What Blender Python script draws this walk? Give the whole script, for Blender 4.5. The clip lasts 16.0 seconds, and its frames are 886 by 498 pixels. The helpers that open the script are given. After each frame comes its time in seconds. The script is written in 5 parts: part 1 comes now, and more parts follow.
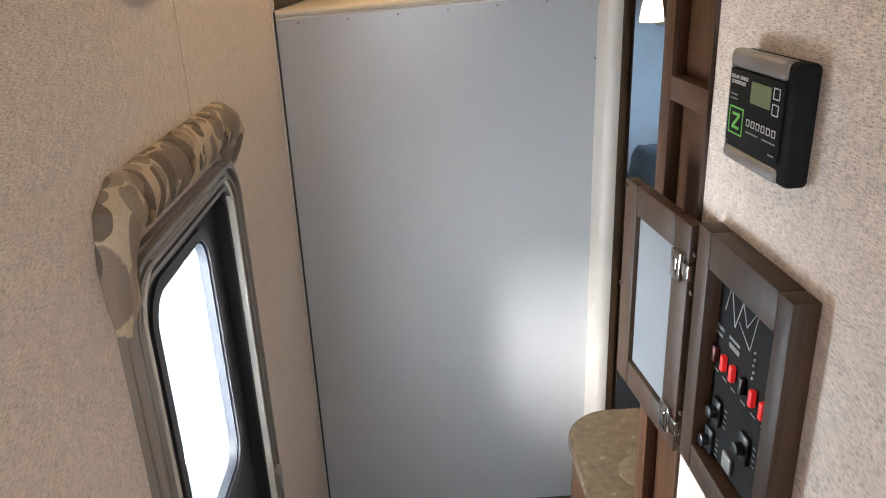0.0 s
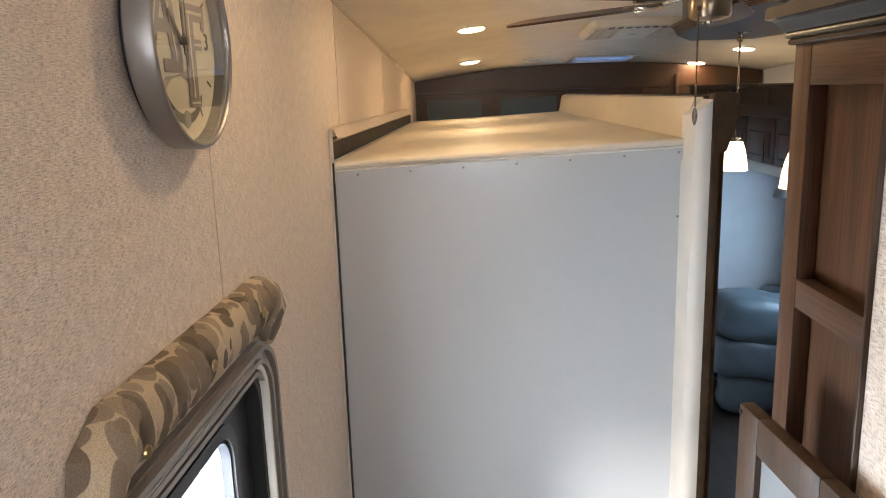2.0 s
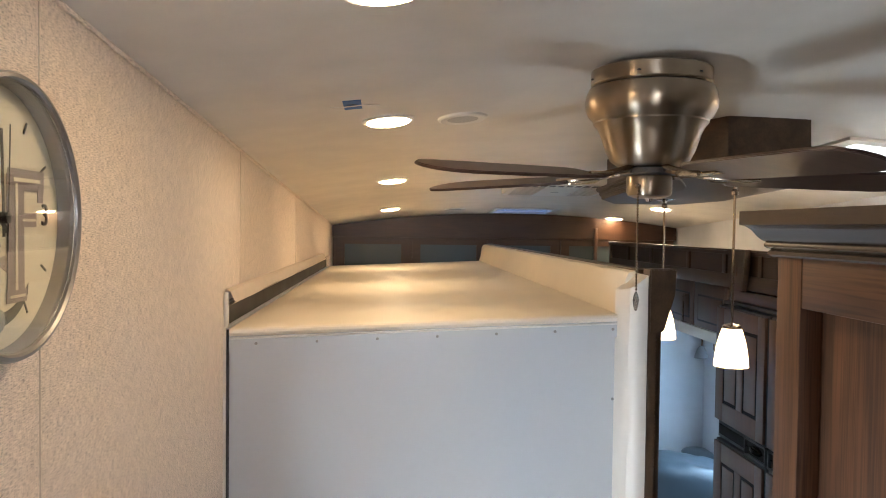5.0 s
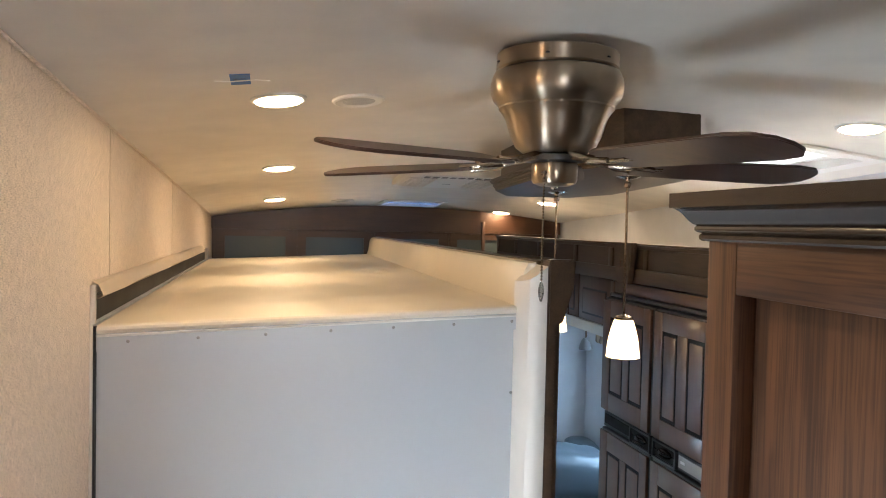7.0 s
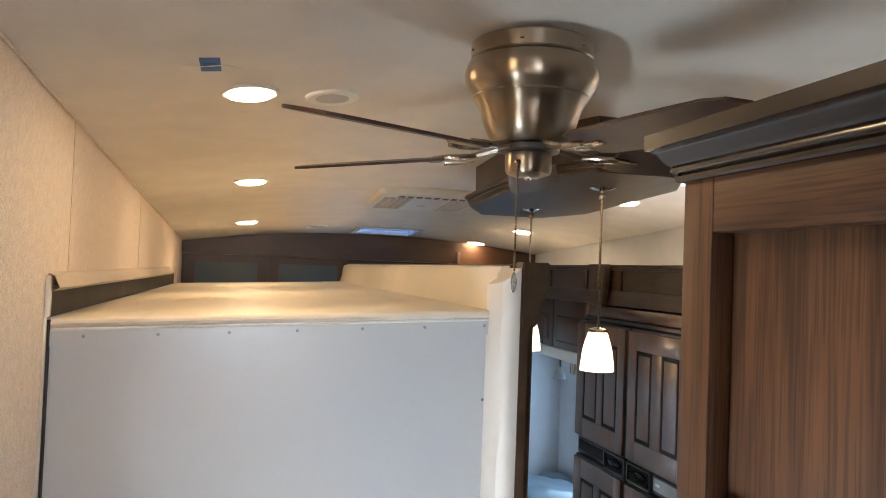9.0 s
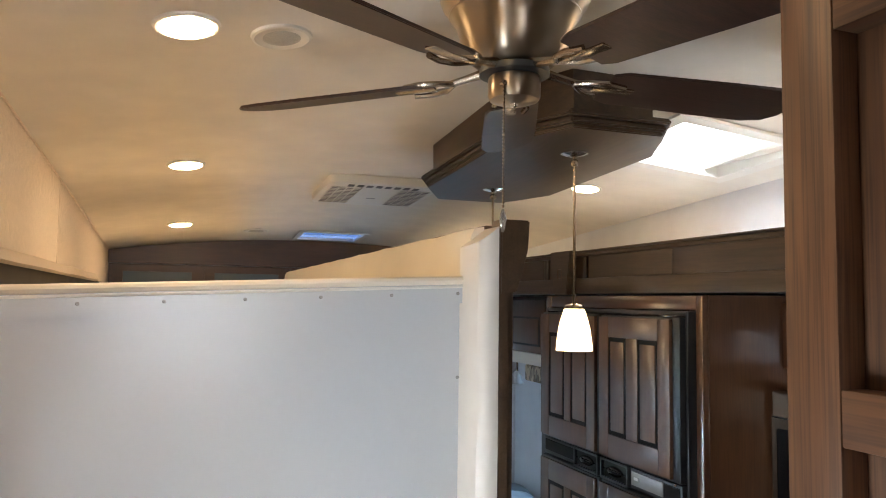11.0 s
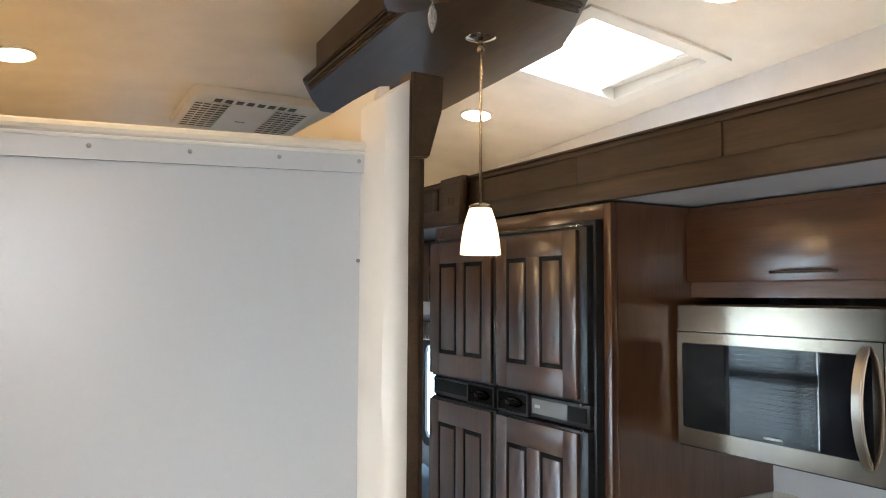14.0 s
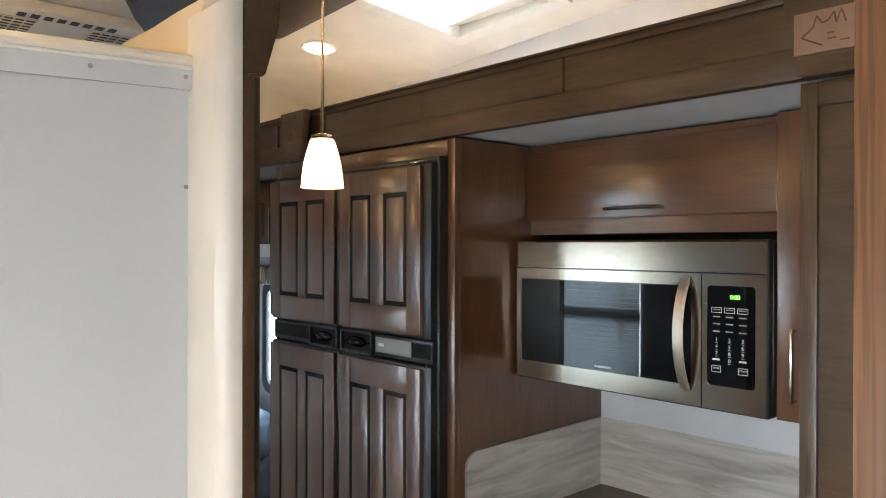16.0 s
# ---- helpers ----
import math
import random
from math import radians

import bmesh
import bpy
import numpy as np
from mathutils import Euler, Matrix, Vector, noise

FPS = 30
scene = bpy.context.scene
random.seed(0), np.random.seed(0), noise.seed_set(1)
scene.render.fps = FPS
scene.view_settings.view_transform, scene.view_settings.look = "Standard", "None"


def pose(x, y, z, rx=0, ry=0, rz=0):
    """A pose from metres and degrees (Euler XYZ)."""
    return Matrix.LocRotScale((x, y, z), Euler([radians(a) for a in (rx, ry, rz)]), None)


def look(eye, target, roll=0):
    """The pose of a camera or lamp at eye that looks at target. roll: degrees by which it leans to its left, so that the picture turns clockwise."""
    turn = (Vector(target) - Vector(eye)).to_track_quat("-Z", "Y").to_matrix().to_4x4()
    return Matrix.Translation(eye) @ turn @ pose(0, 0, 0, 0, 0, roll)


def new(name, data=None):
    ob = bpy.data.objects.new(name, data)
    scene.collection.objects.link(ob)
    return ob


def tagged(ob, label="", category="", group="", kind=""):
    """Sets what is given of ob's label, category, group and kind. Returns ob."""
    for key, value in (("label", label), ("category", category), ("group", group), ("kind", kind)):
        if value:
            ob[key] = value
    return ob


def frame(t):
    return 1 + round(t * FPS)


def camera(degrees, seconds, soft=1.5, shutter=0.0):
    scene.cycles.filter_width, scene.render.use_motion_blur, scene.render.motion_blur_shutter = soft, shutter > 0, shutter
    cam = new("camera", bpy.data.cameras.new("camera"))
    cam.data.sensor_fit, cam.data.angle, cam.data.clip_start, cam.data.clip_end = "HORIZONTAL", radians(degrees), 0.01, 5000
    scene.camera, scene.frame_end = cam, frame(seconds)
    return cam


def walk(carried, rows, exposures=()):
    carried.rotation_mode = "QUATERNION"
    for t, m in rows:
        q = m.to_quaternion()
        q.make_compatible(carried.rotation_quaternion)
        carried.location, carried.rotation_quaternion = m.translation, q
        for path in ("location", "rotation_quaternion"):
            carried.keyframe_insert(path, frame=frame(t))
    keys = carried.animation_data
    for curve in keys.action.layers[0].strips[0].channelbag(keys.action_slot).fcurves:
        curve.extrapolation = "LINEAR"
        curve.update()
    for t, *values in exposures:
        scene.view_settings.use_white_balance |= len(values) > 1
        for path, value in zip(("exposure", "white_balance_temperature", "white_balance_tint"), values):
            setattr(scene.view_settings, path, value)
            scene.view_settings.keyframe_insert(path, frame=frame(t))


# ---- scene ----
cam = camera(61.8, 16.0, soft=1.0)
PATH = [
    (0, (0.426, 0.526, 2.076), (0.489, 2.392, 1.358), -2.4),
    (0.5, (0.429, 0.572, 2.092), (0.425, 2.459, 1.431), -3.1),
    (1, (0.432, 0.631, 2.097), (0.384, 2.538, 1.497), -3.5),
    (1.5, (0.426, 0.71, 2.121), (0.357, 2.644, 1.613), -2.6),
    (2, (0.429, 0.78, 2.15), (0.341, 2.736, 1.739), -1.8),
    (2.5, (0.432, 0.835, 2.187), (0.328, 2.81, 1.888), -1.6),
    (3, (0.444, 0.884, 2.205), (0.332, 2.87, 1.99), -1.6),
    (3.5, (0.451, 0.922, 2.218), (0.344, 2.913, 2.062), -1.5),
    (4, (0.455, 0.958, 2.225), (0.384, 2.953, 2.116), -0.8),
    (4.5, (0.451, 0.989, 2.233), (0.461, 2.988, 2.162), 0.3),
    (5, (0.434, 1.031, 2.228), (0.571, 3.025, 2.171), 0.7),
    (7.5, (0.41, 1.13, 2.202), (0.873, 3.074, 2.137), 1.3),
    (8, (0.428, 1.121, 2.183), (0.883, 3.068, 2.134), 1.0),
    (8.5, (0.432, 1.129, 2.141), (0.905, 3.072, 2.148), 1.8),
    (11, (0.425, 1.388, 1.942), (1.093, 3.268, 2.083), 0.8),
    (11.5, (0.441, 1.437, 1.903), (1.146, 3.304, 2.043), 1.2),
    (12, (0.453, 1.474, 1.89), (1.21, 3.321, 2.017), 0.6),
    (12.5, (0.462, 1.495, 1.876), (1.269, 3.323, 1.977), -0.1),
    (13, (0.468, 1.544, 1.811), (1.31, 3.356, 1.91), -0.2),
    (13.5, (0.464, 1.626, 1.743), (1.36, 3.409, 1.865), 0.5),
    (14, (0.458, 1.672, 1.701), (1.46, 3.399, 1.827), 0.3),
    (14.5, (0.472, 1.691, 1.684), (1.624, 3.323, 1.779), -0.5),
    (15, (0.48, 1.707, 1.68), (1.745, 3.255, 1.748), -0.4),
    (15.5, (0.482, 1.709, 1.667), (1.798, 3.215, 1.708), 0.2),
    (16, (0.493, 1.715, 1.663), (1.834, 3.199, 1.656), 0.1),
]
walk(cam, [(t, look(eye, target, roll)) for t, eye, target, roll in PATH], [(0, -0.10, 6300, 11), (1.5, 0.06, 6400, 11), (3.5, 0.2, 6350, 10), (5, 0.28, 6050, 10), (8, 0.38, 6100, 10), (11, 0.36, 6400, 10), (13, 0.28, 6600, 10), (16, 0.44, 6950, 11)])

# ---- world and light ----
world = bpy.data.worlds.new("sky")
scene.world = world
world.use_nodes = True
wn = world.node_tree.nodes
sky_tex = wn.new("ShaderNodeTexSky")
sky_tex.sky_type = "NISHITA"
sky_tex.sun_disc = False
sky_tex.sun_elevation, sky_tex.sun_rotation = radians(22.6), radians(219.7)
wn["Background"].inputs["Strength"].default_value = 0.12
world.node_tree.links.new(sky_tex.outputs["Color"], wn["Background"].inputs["Color"])

sun_data = bpy.data.lights.new("sun", "SUN")
sun_data.energy, sun_data.angle, sun_data.color = 8.0, radians(15), (1.0, 0.97, 0.93)
sun = new("sun", sun_data)
sun.matrix_world = look((-9.8, -9.98, 7.7), (0, 1.82, 1.3))

door_light = bpy.data.lights.new("door_window_daylight", "AREA")
door_light.shape, door_light.size, door_light.size_y = "RECTANGLE", 0.28, 0.53
door_light.energy, door_light.color, door_light.spread = 14.0, (0.84, 0.93, 1.0), radians(138)
new("door_window_daylight", door_light).matrix_world = look((-0.058, 1.82, 1.30), (0.842, 2.10, 1.14))

LAMP_WARM = (1.0, 0.71, 0.40)
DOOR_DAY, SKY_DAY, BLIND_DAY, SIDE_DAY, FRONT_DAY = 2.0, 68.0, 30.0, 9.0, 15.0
LAMP_POWER, BULB_POWER, SHADE_GLOW = 84.0, 160.0, 1.4


# ---- materials ----
def material(name, color, rough=0.5, metal=0.0, **extra):
    m = bpy.data.materials.new(name)
    m.use_nodes = True
    b = m.node_tree.nodes["Principled BSDF"]
    b.inputs["Base Color"].default_value = (*color, 1)
    b.inputs["Roughness"].default_value = rough
    b.inputs["Metallic"].default_value = metal
    for key, value in extra.items():
        b.inputs[key.replace("_", " ")].default_value = value
    return m


def node(m, kind, **values):
    n = m.node_tree.nodes.new(kind)
    for key, value in values.items():
        n.inputs[key.replace("_", " ")].default_value = value
    return n


def link(m, a, b):
    m.node_tree.links.new(a, b)


def coords(m, scale=(1, 1, 1), turn=(0, 0, 0)):
    mp = m.node_tree.nodes.new("ShaderNodeMapping")
    mp.inputs["Scale"].default_value = scale
    mp.inputs["Rotation"].default_value = turn
    geo = m.node_tree.nodes.new("ShaderNodeNewGeometry")
    link(m, geo.outputs["Position"], mp.inputs["Vector"])
    return mp.outputs["Vector"]


def ramp(m, source, stops):
    r = m.node_tree.nodes.new("ShaderNodeValToRGB")
    els = r.color_ramp.elements
    while len(els) < len(stops):
        els.new(0.5)
    for e, (p, c) in zip(els, stops):
        e.position, e.color = p, (*c, 1)
    link(m, source, r.inputs["Fac"])
    return r


def bump(m, source, strength=0.2, distance=0.002):
    b = m.node_tree.nodes.new("ShaderNodeBump")
    b.inputs["Strength"].default_value, b.inputs["Distance"].default_value = strength, distance
    link(m, source, b.inputs["Height"])
    link(m, b.outputs["Normal"], m.node_tree.nodes["Principled BSDF"].inputs["Normal"])
    return b


def mix(m, kind, fac, a, b):
    n = m.node_tree.nodes.new("ShaderNodeMix")
    n.data_type, n.blend_type = "RGBA", kind
    for socket, value in ((n.inputs["Factor"], fac), (n.inputs[6], a), (n.inputs[7], b)):
        if isinstance(value, (int, float)):
            socket.default_value = value
        elif isinstance(value, tuple):
            socket.default_value = (*value, 1)
        else:
            link(m, value, socket)
    return n.outputs[2]


def shade(m, socket):
    link(m, socket, m.node_tree.nodes["Principled BSDF"].inputs["Base Color"])


def mottled(name, color, rough=0.5, metal=0.0, amount=0.12, scale=7.0, grain=180.0, relief=0.15, **extra):
    """Paint, plastic or vinyl with faint stains and a fine grain."""
    m = material(name, color, rough, metal, **extra)
    v = coords(m)
    big = node(m, "ShaderNodeTexNoise", Scale=scale, Detail=4.0)
    fine = node(m, "ShaderNodeTexNoise", Scale=grain, Detail=3.0)
    link(m, v, big.inputs["Vector"])
    link(m, v, fine.inputs["Vector"])
    low = tuple(c * (1 - amount) for c in color)
    high = tuple(min(1, c * (1 + amount * 0.6)) for c in color)
    r = ramp(m, big.outputs["Fac"], [(0.3, low), (0.7, high)])
    shade(m, r.outputs["Color"])
    bump(m, fine.outputs["Fac"], relief, 0.001)
    rr = node(m, "ShaderNodeMapRange", From_Min=0.3, From_Max=0.7, To_Min=max(0, rough - 0.06), To_Max=min(1, rough + 0.06))
    link(m, big.outputs["Fac"], rr.inputs["Value"])
    link(m, rr.outputs["Result"], m.node_tree.nodes["Principled BSDF"].inputs["Roughness"])
    return m


def linen(name, color):
    """Wallboard printed as a coarse linen weave, on walls in x or y."""
    m = material(name, color, 0.62)
    out = []
    for scale in ((100, 100, 700), (620, 620, 85)):
        n = node(m, "ShaderNodeTexNoise", Scale=1.0, Detail=3.0, Roughness=0.6)
        link(m, coords(m, scale), n.inputs["Vector"])
        out.append(n.outputs["Fac"])
    weave = mix(m, "LIGHTEN", 0.6, out[0], out[1])
    spots = node(m, "ShaderNodeTexNoise", Scale=34.0, Detail=5.0)
    link(m, coords(m, (1, 1, 1.4)), spots.inputs["Vector"])
    dark = tuple(c * 0.42 for c in color)
    light = tuple(min(1, c * 1.3) for c in color)
    a = ramp(m, weave, [(0.36, dark), (0.52, color), (0.72, light)])
    b = ramp(m, spots.outputs["Fac"], [(0.35, (0.93, 0.92, 0.91)), (0.65, (1.05, 1.04, 1.03))])
    shade(m, mix(m, "MULTIPLY", 1.0, a.outputs["Color"], b.outputs["Color"]))
    bump(m, weave, 0.35, 0.001)
    return m


def wood(name, dark, light, axis="z", rough=0.35, fine=1.0, pore=0.7, coat=0.0, spec=0.5):
    """Stained wood or wood film, the grain along one axis."""
    m = material(name, light, rough, Coat_Weight=coat, Coat_Roughness=0.2)
    m.node_tree.nodes["Principled BSDF"].inputs["Specular IOR Level"].default_value = spec
    along = {"x": (1.2, 1, 1), "y": (1, 1.2, 1), "z": (1, 1, 1.2)}[axis]
    scale = tuple(2.2 if k > 1 else 38 * fine for k in along)
    n = node(m, "ShaderNodeTexNoise", Scale=1.0, Detail=6.0, Roughness=0.55, Distortion=1.1)
    link(m, coords(m, scale), n.inputs["Vector"])
    scale2 = tuple(9 if k > 1 else 420 * fine for k in along)
    pores = node(m, "ShaderNodeTexNoise", Scale=1.0, Detail=2.0)
    link(m, coords(m, scale2), pores.inputs["Vector"])
    blotch = node(m, "ShaderNodeTexNoise", Scale=5.0, Detail=3.0)
    link(m, coords(m), blotch.inputs["Vector"])
    a = ramp(m, n.outputs["Fac"], [(0.28, dark), (0.72, light)])
    b = ramp(m, pores.outputs["Fac"], [(0.38, (0.62, 0.6, 0.58)), (0.55, (1, 1, 1))])
    c = ramp(m, blotch.outputs["Fac"], [(0.3, (0.85, 0.83, 0.82)), (0.7, (1.1, 1.1, 1.1))])
    col = mix(m, "MULTIPLY", pore, a.outputs["Color"], b.outputs["Color"])
    shade(m, mix(m, "MULTIPLY", 1.0, col, c.outputs["Color"]))
    bump(m, pores.outputs["Fac"], 0.12, 0.0006)
    return m


def brushed(name, color, rough=0.3, axis="y"):
    m = material(name, color, rough, 1.0)
    scale = tuple(4 if a == axis else 700 for a in "xyz")
    n = node(m, "ShaderNodeTexNoise", Scale=1.0, Detail=2.0)
    link(m, coords(m, scale), n.inputs["Vector"])
    rr = node(m, "ShaderNodeMapRange", From_Min=0.3, From_Max=0.7, To_Min=rough - 0.012, To_Max=rough + 0.012)
    link(m, n.outputs["Fac"], rr.inputs["Value"])
    link(m, rr.outputs["Result"], m.node_tree.nodes["Principled BSDF"].inputs["Roughness"])
    return m


def glow(name, color, strength):
    m = material(name, color, 0.6)
    b = m.node_tree.nodes["Principled BSDF"]
    b.inputs["Emission Color"].default_value = (*color, 1)
    b.inputs["Emission Strength"].default_value = strength
    return m


def camo(name):
    """Woven cloth printed with brush-stroke patches."""
    m = material(name, (0.5, 0.4, 0.28), 0.85)
    layers = []
    for shift, colors in ((0.0, ((0.20, 0.150, 0.105), (0.30, 0.235, 0.175), (0.14, 0.108, 0.080))), (3.7, ((0.40, 0.315, 0.225), (0.27, 0.215, 0.16), (0.34, 0.275, 0.205)))):
        v = coords(m, (0.8, 1.0, 0.36), (0.2, 0, 0))
        add = m.node_tree.nodes.new("ShaderNodeVectorMath")
        add.inputs[1].default_value = (shift, shift, shift)
        link(m, v, add.inputs[0])
        warp = node(m, "ShaderNodeTexNoise", Scale=22.0, Detail=1.0)
        link(m, add.outputs["Vector"], warp.inputs["Vector"])
        bend = m.node_tree.nodes.new("ShaderNodeVectorMath")
        bend.operation = "MULTIPLY_ADD"
        bend.inputs[1].default_value = (0.022, 0.022, 0.022)
        link(m, warp.outputs["Color"], bend.inputs[0])
        link(m, add.outputs["Vector"], bend.inputs[2])
        cells = node(m, "ShaderNodeTexVoronoi", Scale=29.0, Randomness=1.0)
        link(m, bend.outputs["Vector"], cells.inputs["Vector"])
        sep = m.node_tree.nodes.new("ShaderNodeSeparateColor")
        link(m, cells.outputs["Color"], sep.inputs["Color"])
        tone = ramp(m, sep.outputs["Red"], [(0.0, colors[0]), (0.34, colors[1]), (0.68, colors[2])])
        tone.color_ramp.interpolation = "CONSTANT"
        shape = ramp(m, cells.outputs["Distance"], [(0.51, (1, 1, 1)), (0.535, (0, 0, 0))])
        layers.append((shape.outputs["Color"], tone.outputs["Color"]))
    base = mix(m, "MIX", layers[1][0], (0.60, 0.48, 0.33), layers[1][1])
    pattern = mix(m, "MIX", layers[0][0], base, layers[0][1])
    weave = node(m, "ShaderNodeTexNoise", Scale=700.0, Detail=2.0)
    link(m, coords(m), weave.inputs["Vector"])
    w = ramp(m, weave.outputs["Fac"], [(0.35, (0.75, 0.75, 0.75)), (0.65, (1.1, 1.1, 1.1))])
    shade(m, mix(m, "MULTIPLY", 1.0, pattern, w.outputs["Color"]))
    bump(m, weave.outputs["Fac"], 0.3, 0.001)
    return m


def laminate(name):
    """Grey wood-look splash panel with long streaks."""
    m = material(name, (0.3, 0.29, 0.28), 0.45)
    n = node(m, "ShaderNodeTexNoise", Scale=1.0, Detail=6.0, Roughness=0.6, Distortion=0.8)
    link(m, coords(m, (3, 3, 26)), n.inputs["Vector"])
    r = ramp(m, n.outputs["Fac"], [(0.3, (0.32, 0.295, 0.27)), (0.55, (0.52, 0.49, 0.46)), (0.75, (0.64, 0.61, 0.58))])
    shade(m, r.outputs["Color"])
    bump(m, n.outputs["Fac"], 0.08, 0.0006)
    return m


M_LINEN = linen("linen_wallboard", (0.80, 0.69, 0.60))
M_CEIL = mottled("ceiling_fabric", (0.72, 0.68, 0.61), 0.8, amount=0.07, grain=120, relief=0.35)
M_WHITEWALL = mottled("pale_wallboard", (0.62, 0.63, 0.66), 0.6, amount=0.06)
M_GEL = material("white_gelcoat", (0.52, 0.53, 0.54), 0.27, Specular_IOR_Level=0.6)
_wave = node(M_GEL, "ShaderNodeTexNoise", Scale=3.5, Detail=2.0)
link(M_GEL, coords(M_GEL, (1, 1, 0.35)), _wave.inputs["Vector"])
bump(M_GEL, _wave.outputs["Fac"], 0.12, 0.004)
M_VINYL = mottled("cream_vinyl", (0.70, 0.63, 0.52), 0.52, amount=0.06, scale=4, grain=60, relief=0.1)
M_FLANGE = mottled("wrapped_vinyl", (0.72, 0.67, 0.60), 0.4, amount=0.07, scale=9, grain=90, relief=0.15)
# black plastic; also the painted shade in the refrigerator insert grooves
M_MATT = mottled("matt_black_plastic_groove_shade", (0.012, 0.012, 0.012), 0.7, Specular_IOR_Level=0.12)
M_RUBBER = mottled("black_rubber", (0.015, 0.014, 0.014), 0.6)
M_WALNUT = wood("walnut_film", (0.046, 0.0195, 0.0088), (0.110, 0.049, 0.0215), "z", 0.48, 0.9, 1.0, 0.0, 0.3)
M_WALNUT_Y = wood("walnut_film_level", (0.046, 0.0195, 0.0088), (0.110, 0.049, 0.0215), "y", 0.48, 0.8, 1.0, 0.0, 0.3)
M_PANELWOOD = wood("brown_stained_wood", (0.036, 0.018, 0.0095), (0.084, 0.044, 0.023), "z", 0.5, 0.8, 0.7, 0.0, 0.35)
M_DARK = wood("dark_cherry_wood", (0.080, 0.032, 0.0135), (0.130, 0.055, 0.0235), "z", 0.3, 0.4, 0.4, 0.9)
M_DARK_Y = wood("dark_cherry_wood_level", (0.068, 0.027, 0.011), (0.112, 0.047, 0.020), "y", 0.3, 0.4, 0.4, 0.9)
M_FASCIA = wood("smoked_brown_wood", (0.040, 0.022, 0.011), (0.078, 0.045, 0.024), "y", 0.36, 0.5, 0.5)
M_CROWN = wood("crown_wood", (0.014, 0.008, 0.005), (0.034, 0.020, 0.012), "y", 0.26, 0.8, 0.8, 0.15)
M_NICKEL = material("satin_nickel", (0.40, 0.335, 0.26), 0.27, 1.0)
M_TURNED = material("turned_nickel", (0.33, 0.265, 0.195), 0.30, 1.0, Anisotropic=0.8, Anisotropic_Rotation=0.25)
_tan = M_TURNED.node_tree.nodes.new("ShaderNodeTangent")
_tan.direction_type, _tan.axis = "RADIAL", "Z"
link(M_TURNED, _tan.outputs["Tangent"], M_TURNED.node_tree.nodes["Principled BSDF"].inputs["Tangent"])
M_FRIDGEWOOD = wood("fridge_insert_wood", (0.066, 0.030, 0.0135), (0.100, 0.047, 0.022), "z", 0.36, 0.5, 0.25, 0.6, 0.6)
M_REARWOOD = wood("rear_cabinet_wood", (0.040, 0.017, 0.008), (0.070, 0.031, 0.015), "x", 0.4, 0.5, 0.4)
M_STEEL = brushed("stainless_steel", (0.275, 0.225, 0.178), 0.19, "y")
M_HANDLE = mottled("satin_steel", (0.74, 0.67, 0.59), 0.34, 1.0, amount=0.03, relief=0.02)
M_CHROME = material("chrome", (0.7, 0.69, 0.67), 0.12, 1.0)
M_SILVER = mottled("silver_paint", (0.33, 0.31, 0.295), 0.35, 0.6)
M_GREYRIM = mottled("grey_window_rim", (0.05, 0.05, 0.055), 0.42)
M_RIM = mottled("satin_silver_rim", (0.27, 0.25, 0.235), 0.38, 0.7, amount=0.04, relief=0.03)
M_LIP = mottled("white_lip", (0.75, 0.72, 0.66), 0.35)
M_CHARCOAL = mottled("charcoal_door_skin", (0.024, 0.026, 0.032), 0.5, amount=0.1)
M_ALU = mottled("beige_aluminium", (0.34, 0.30, 0.265), 0.34, 0.6)
M_BLACK = mottled("black_plastic", (0.012, 0.012, 0.013), 0.35)
M_BLACKGLOSS = material("black_glass", (0.004, 0.004, 0.005), 0.012, Specular_IOR_Level=0.22)
M_GREYPLASTIC = mottled("grey_plastic", (0.20, 0.20, 0.19), 0.4)
M_WHITEPLASTIC = mottled("white_plastic", (0.72, 0.70, 0.65), 0.45, amount=0.05)
M_FROST = mottled("frosted_panel", (0.24, 0.25, 0.26), 0.35, amount=0.06)
M_CAMO = camo("camouflage_cloth")
M_BRASS = material("brass_tack", (0.45, 0.33, 0.16), 0.3, 1.0)
M_LAMINATE = laminate("grey_splash_laminate")
M_STONE = mottled("brown_counter", (0.15, 0.105, 0.06), 0.22, amount=0.3, scale=40, grain=200, relief=0.05)
M_LEATHER = mottled("grey_leather", (0.095, 0.118, 0.138), 0.36, amount=0.04, scale=3, grain=40, relief=0.1)
M_FLOOR = wood("brown_floor", (0.035, 0.028, 0.024), (0.07, 0.055, 0.046), "y", 0.4)
M_CARPET = mottled("brown_carpet", (0.10, 0.08, 0.065), 0.95, amount=0.25, scale=30, grain=400, relief=0.8)
M_PAPER = mottled("cream_dial", (0.66, 0.59, 0.47), 0.5, amount=0.03)
M_MAUVE = mottled("mauve_print", (0.25, 0.20, 0.20), 0.55)
M_TAUPE = mottled("taupe_print", (0.36, 0.295, 0.27), 0.55)
M_INK = material("black_ink_groove_shade", (0.012, 0.011, 0.011), 0.5)
M_WHITEINK = material("white_ink", (0.55, 0.55, 0.55), 0.5)
M_DIMINK = material("grey_ink", (0.22, 0.22, 0.21), 0.5)
M_GREEN = material("green_ink", (0.16, 0.5, 0.08), 0.5)
M_LCD = material("lcd_window", (0.20, 0.25, 0.13), 0.25)
M_RED = glow("red_switch", (0.8, 0.02, 0.02), 0.35)
M_DIMRED = material("unlit_red_switch", (0.10, 0.02, 0.02), 0.3)
M_DIGIT = glow("green_digits", (0.3, 1.0, 0.15), 1.5)
M_TAPE = mottled("blue_tape", (0.05, 0.16, 0.42), 0.6, amount=0.2, scale=80)
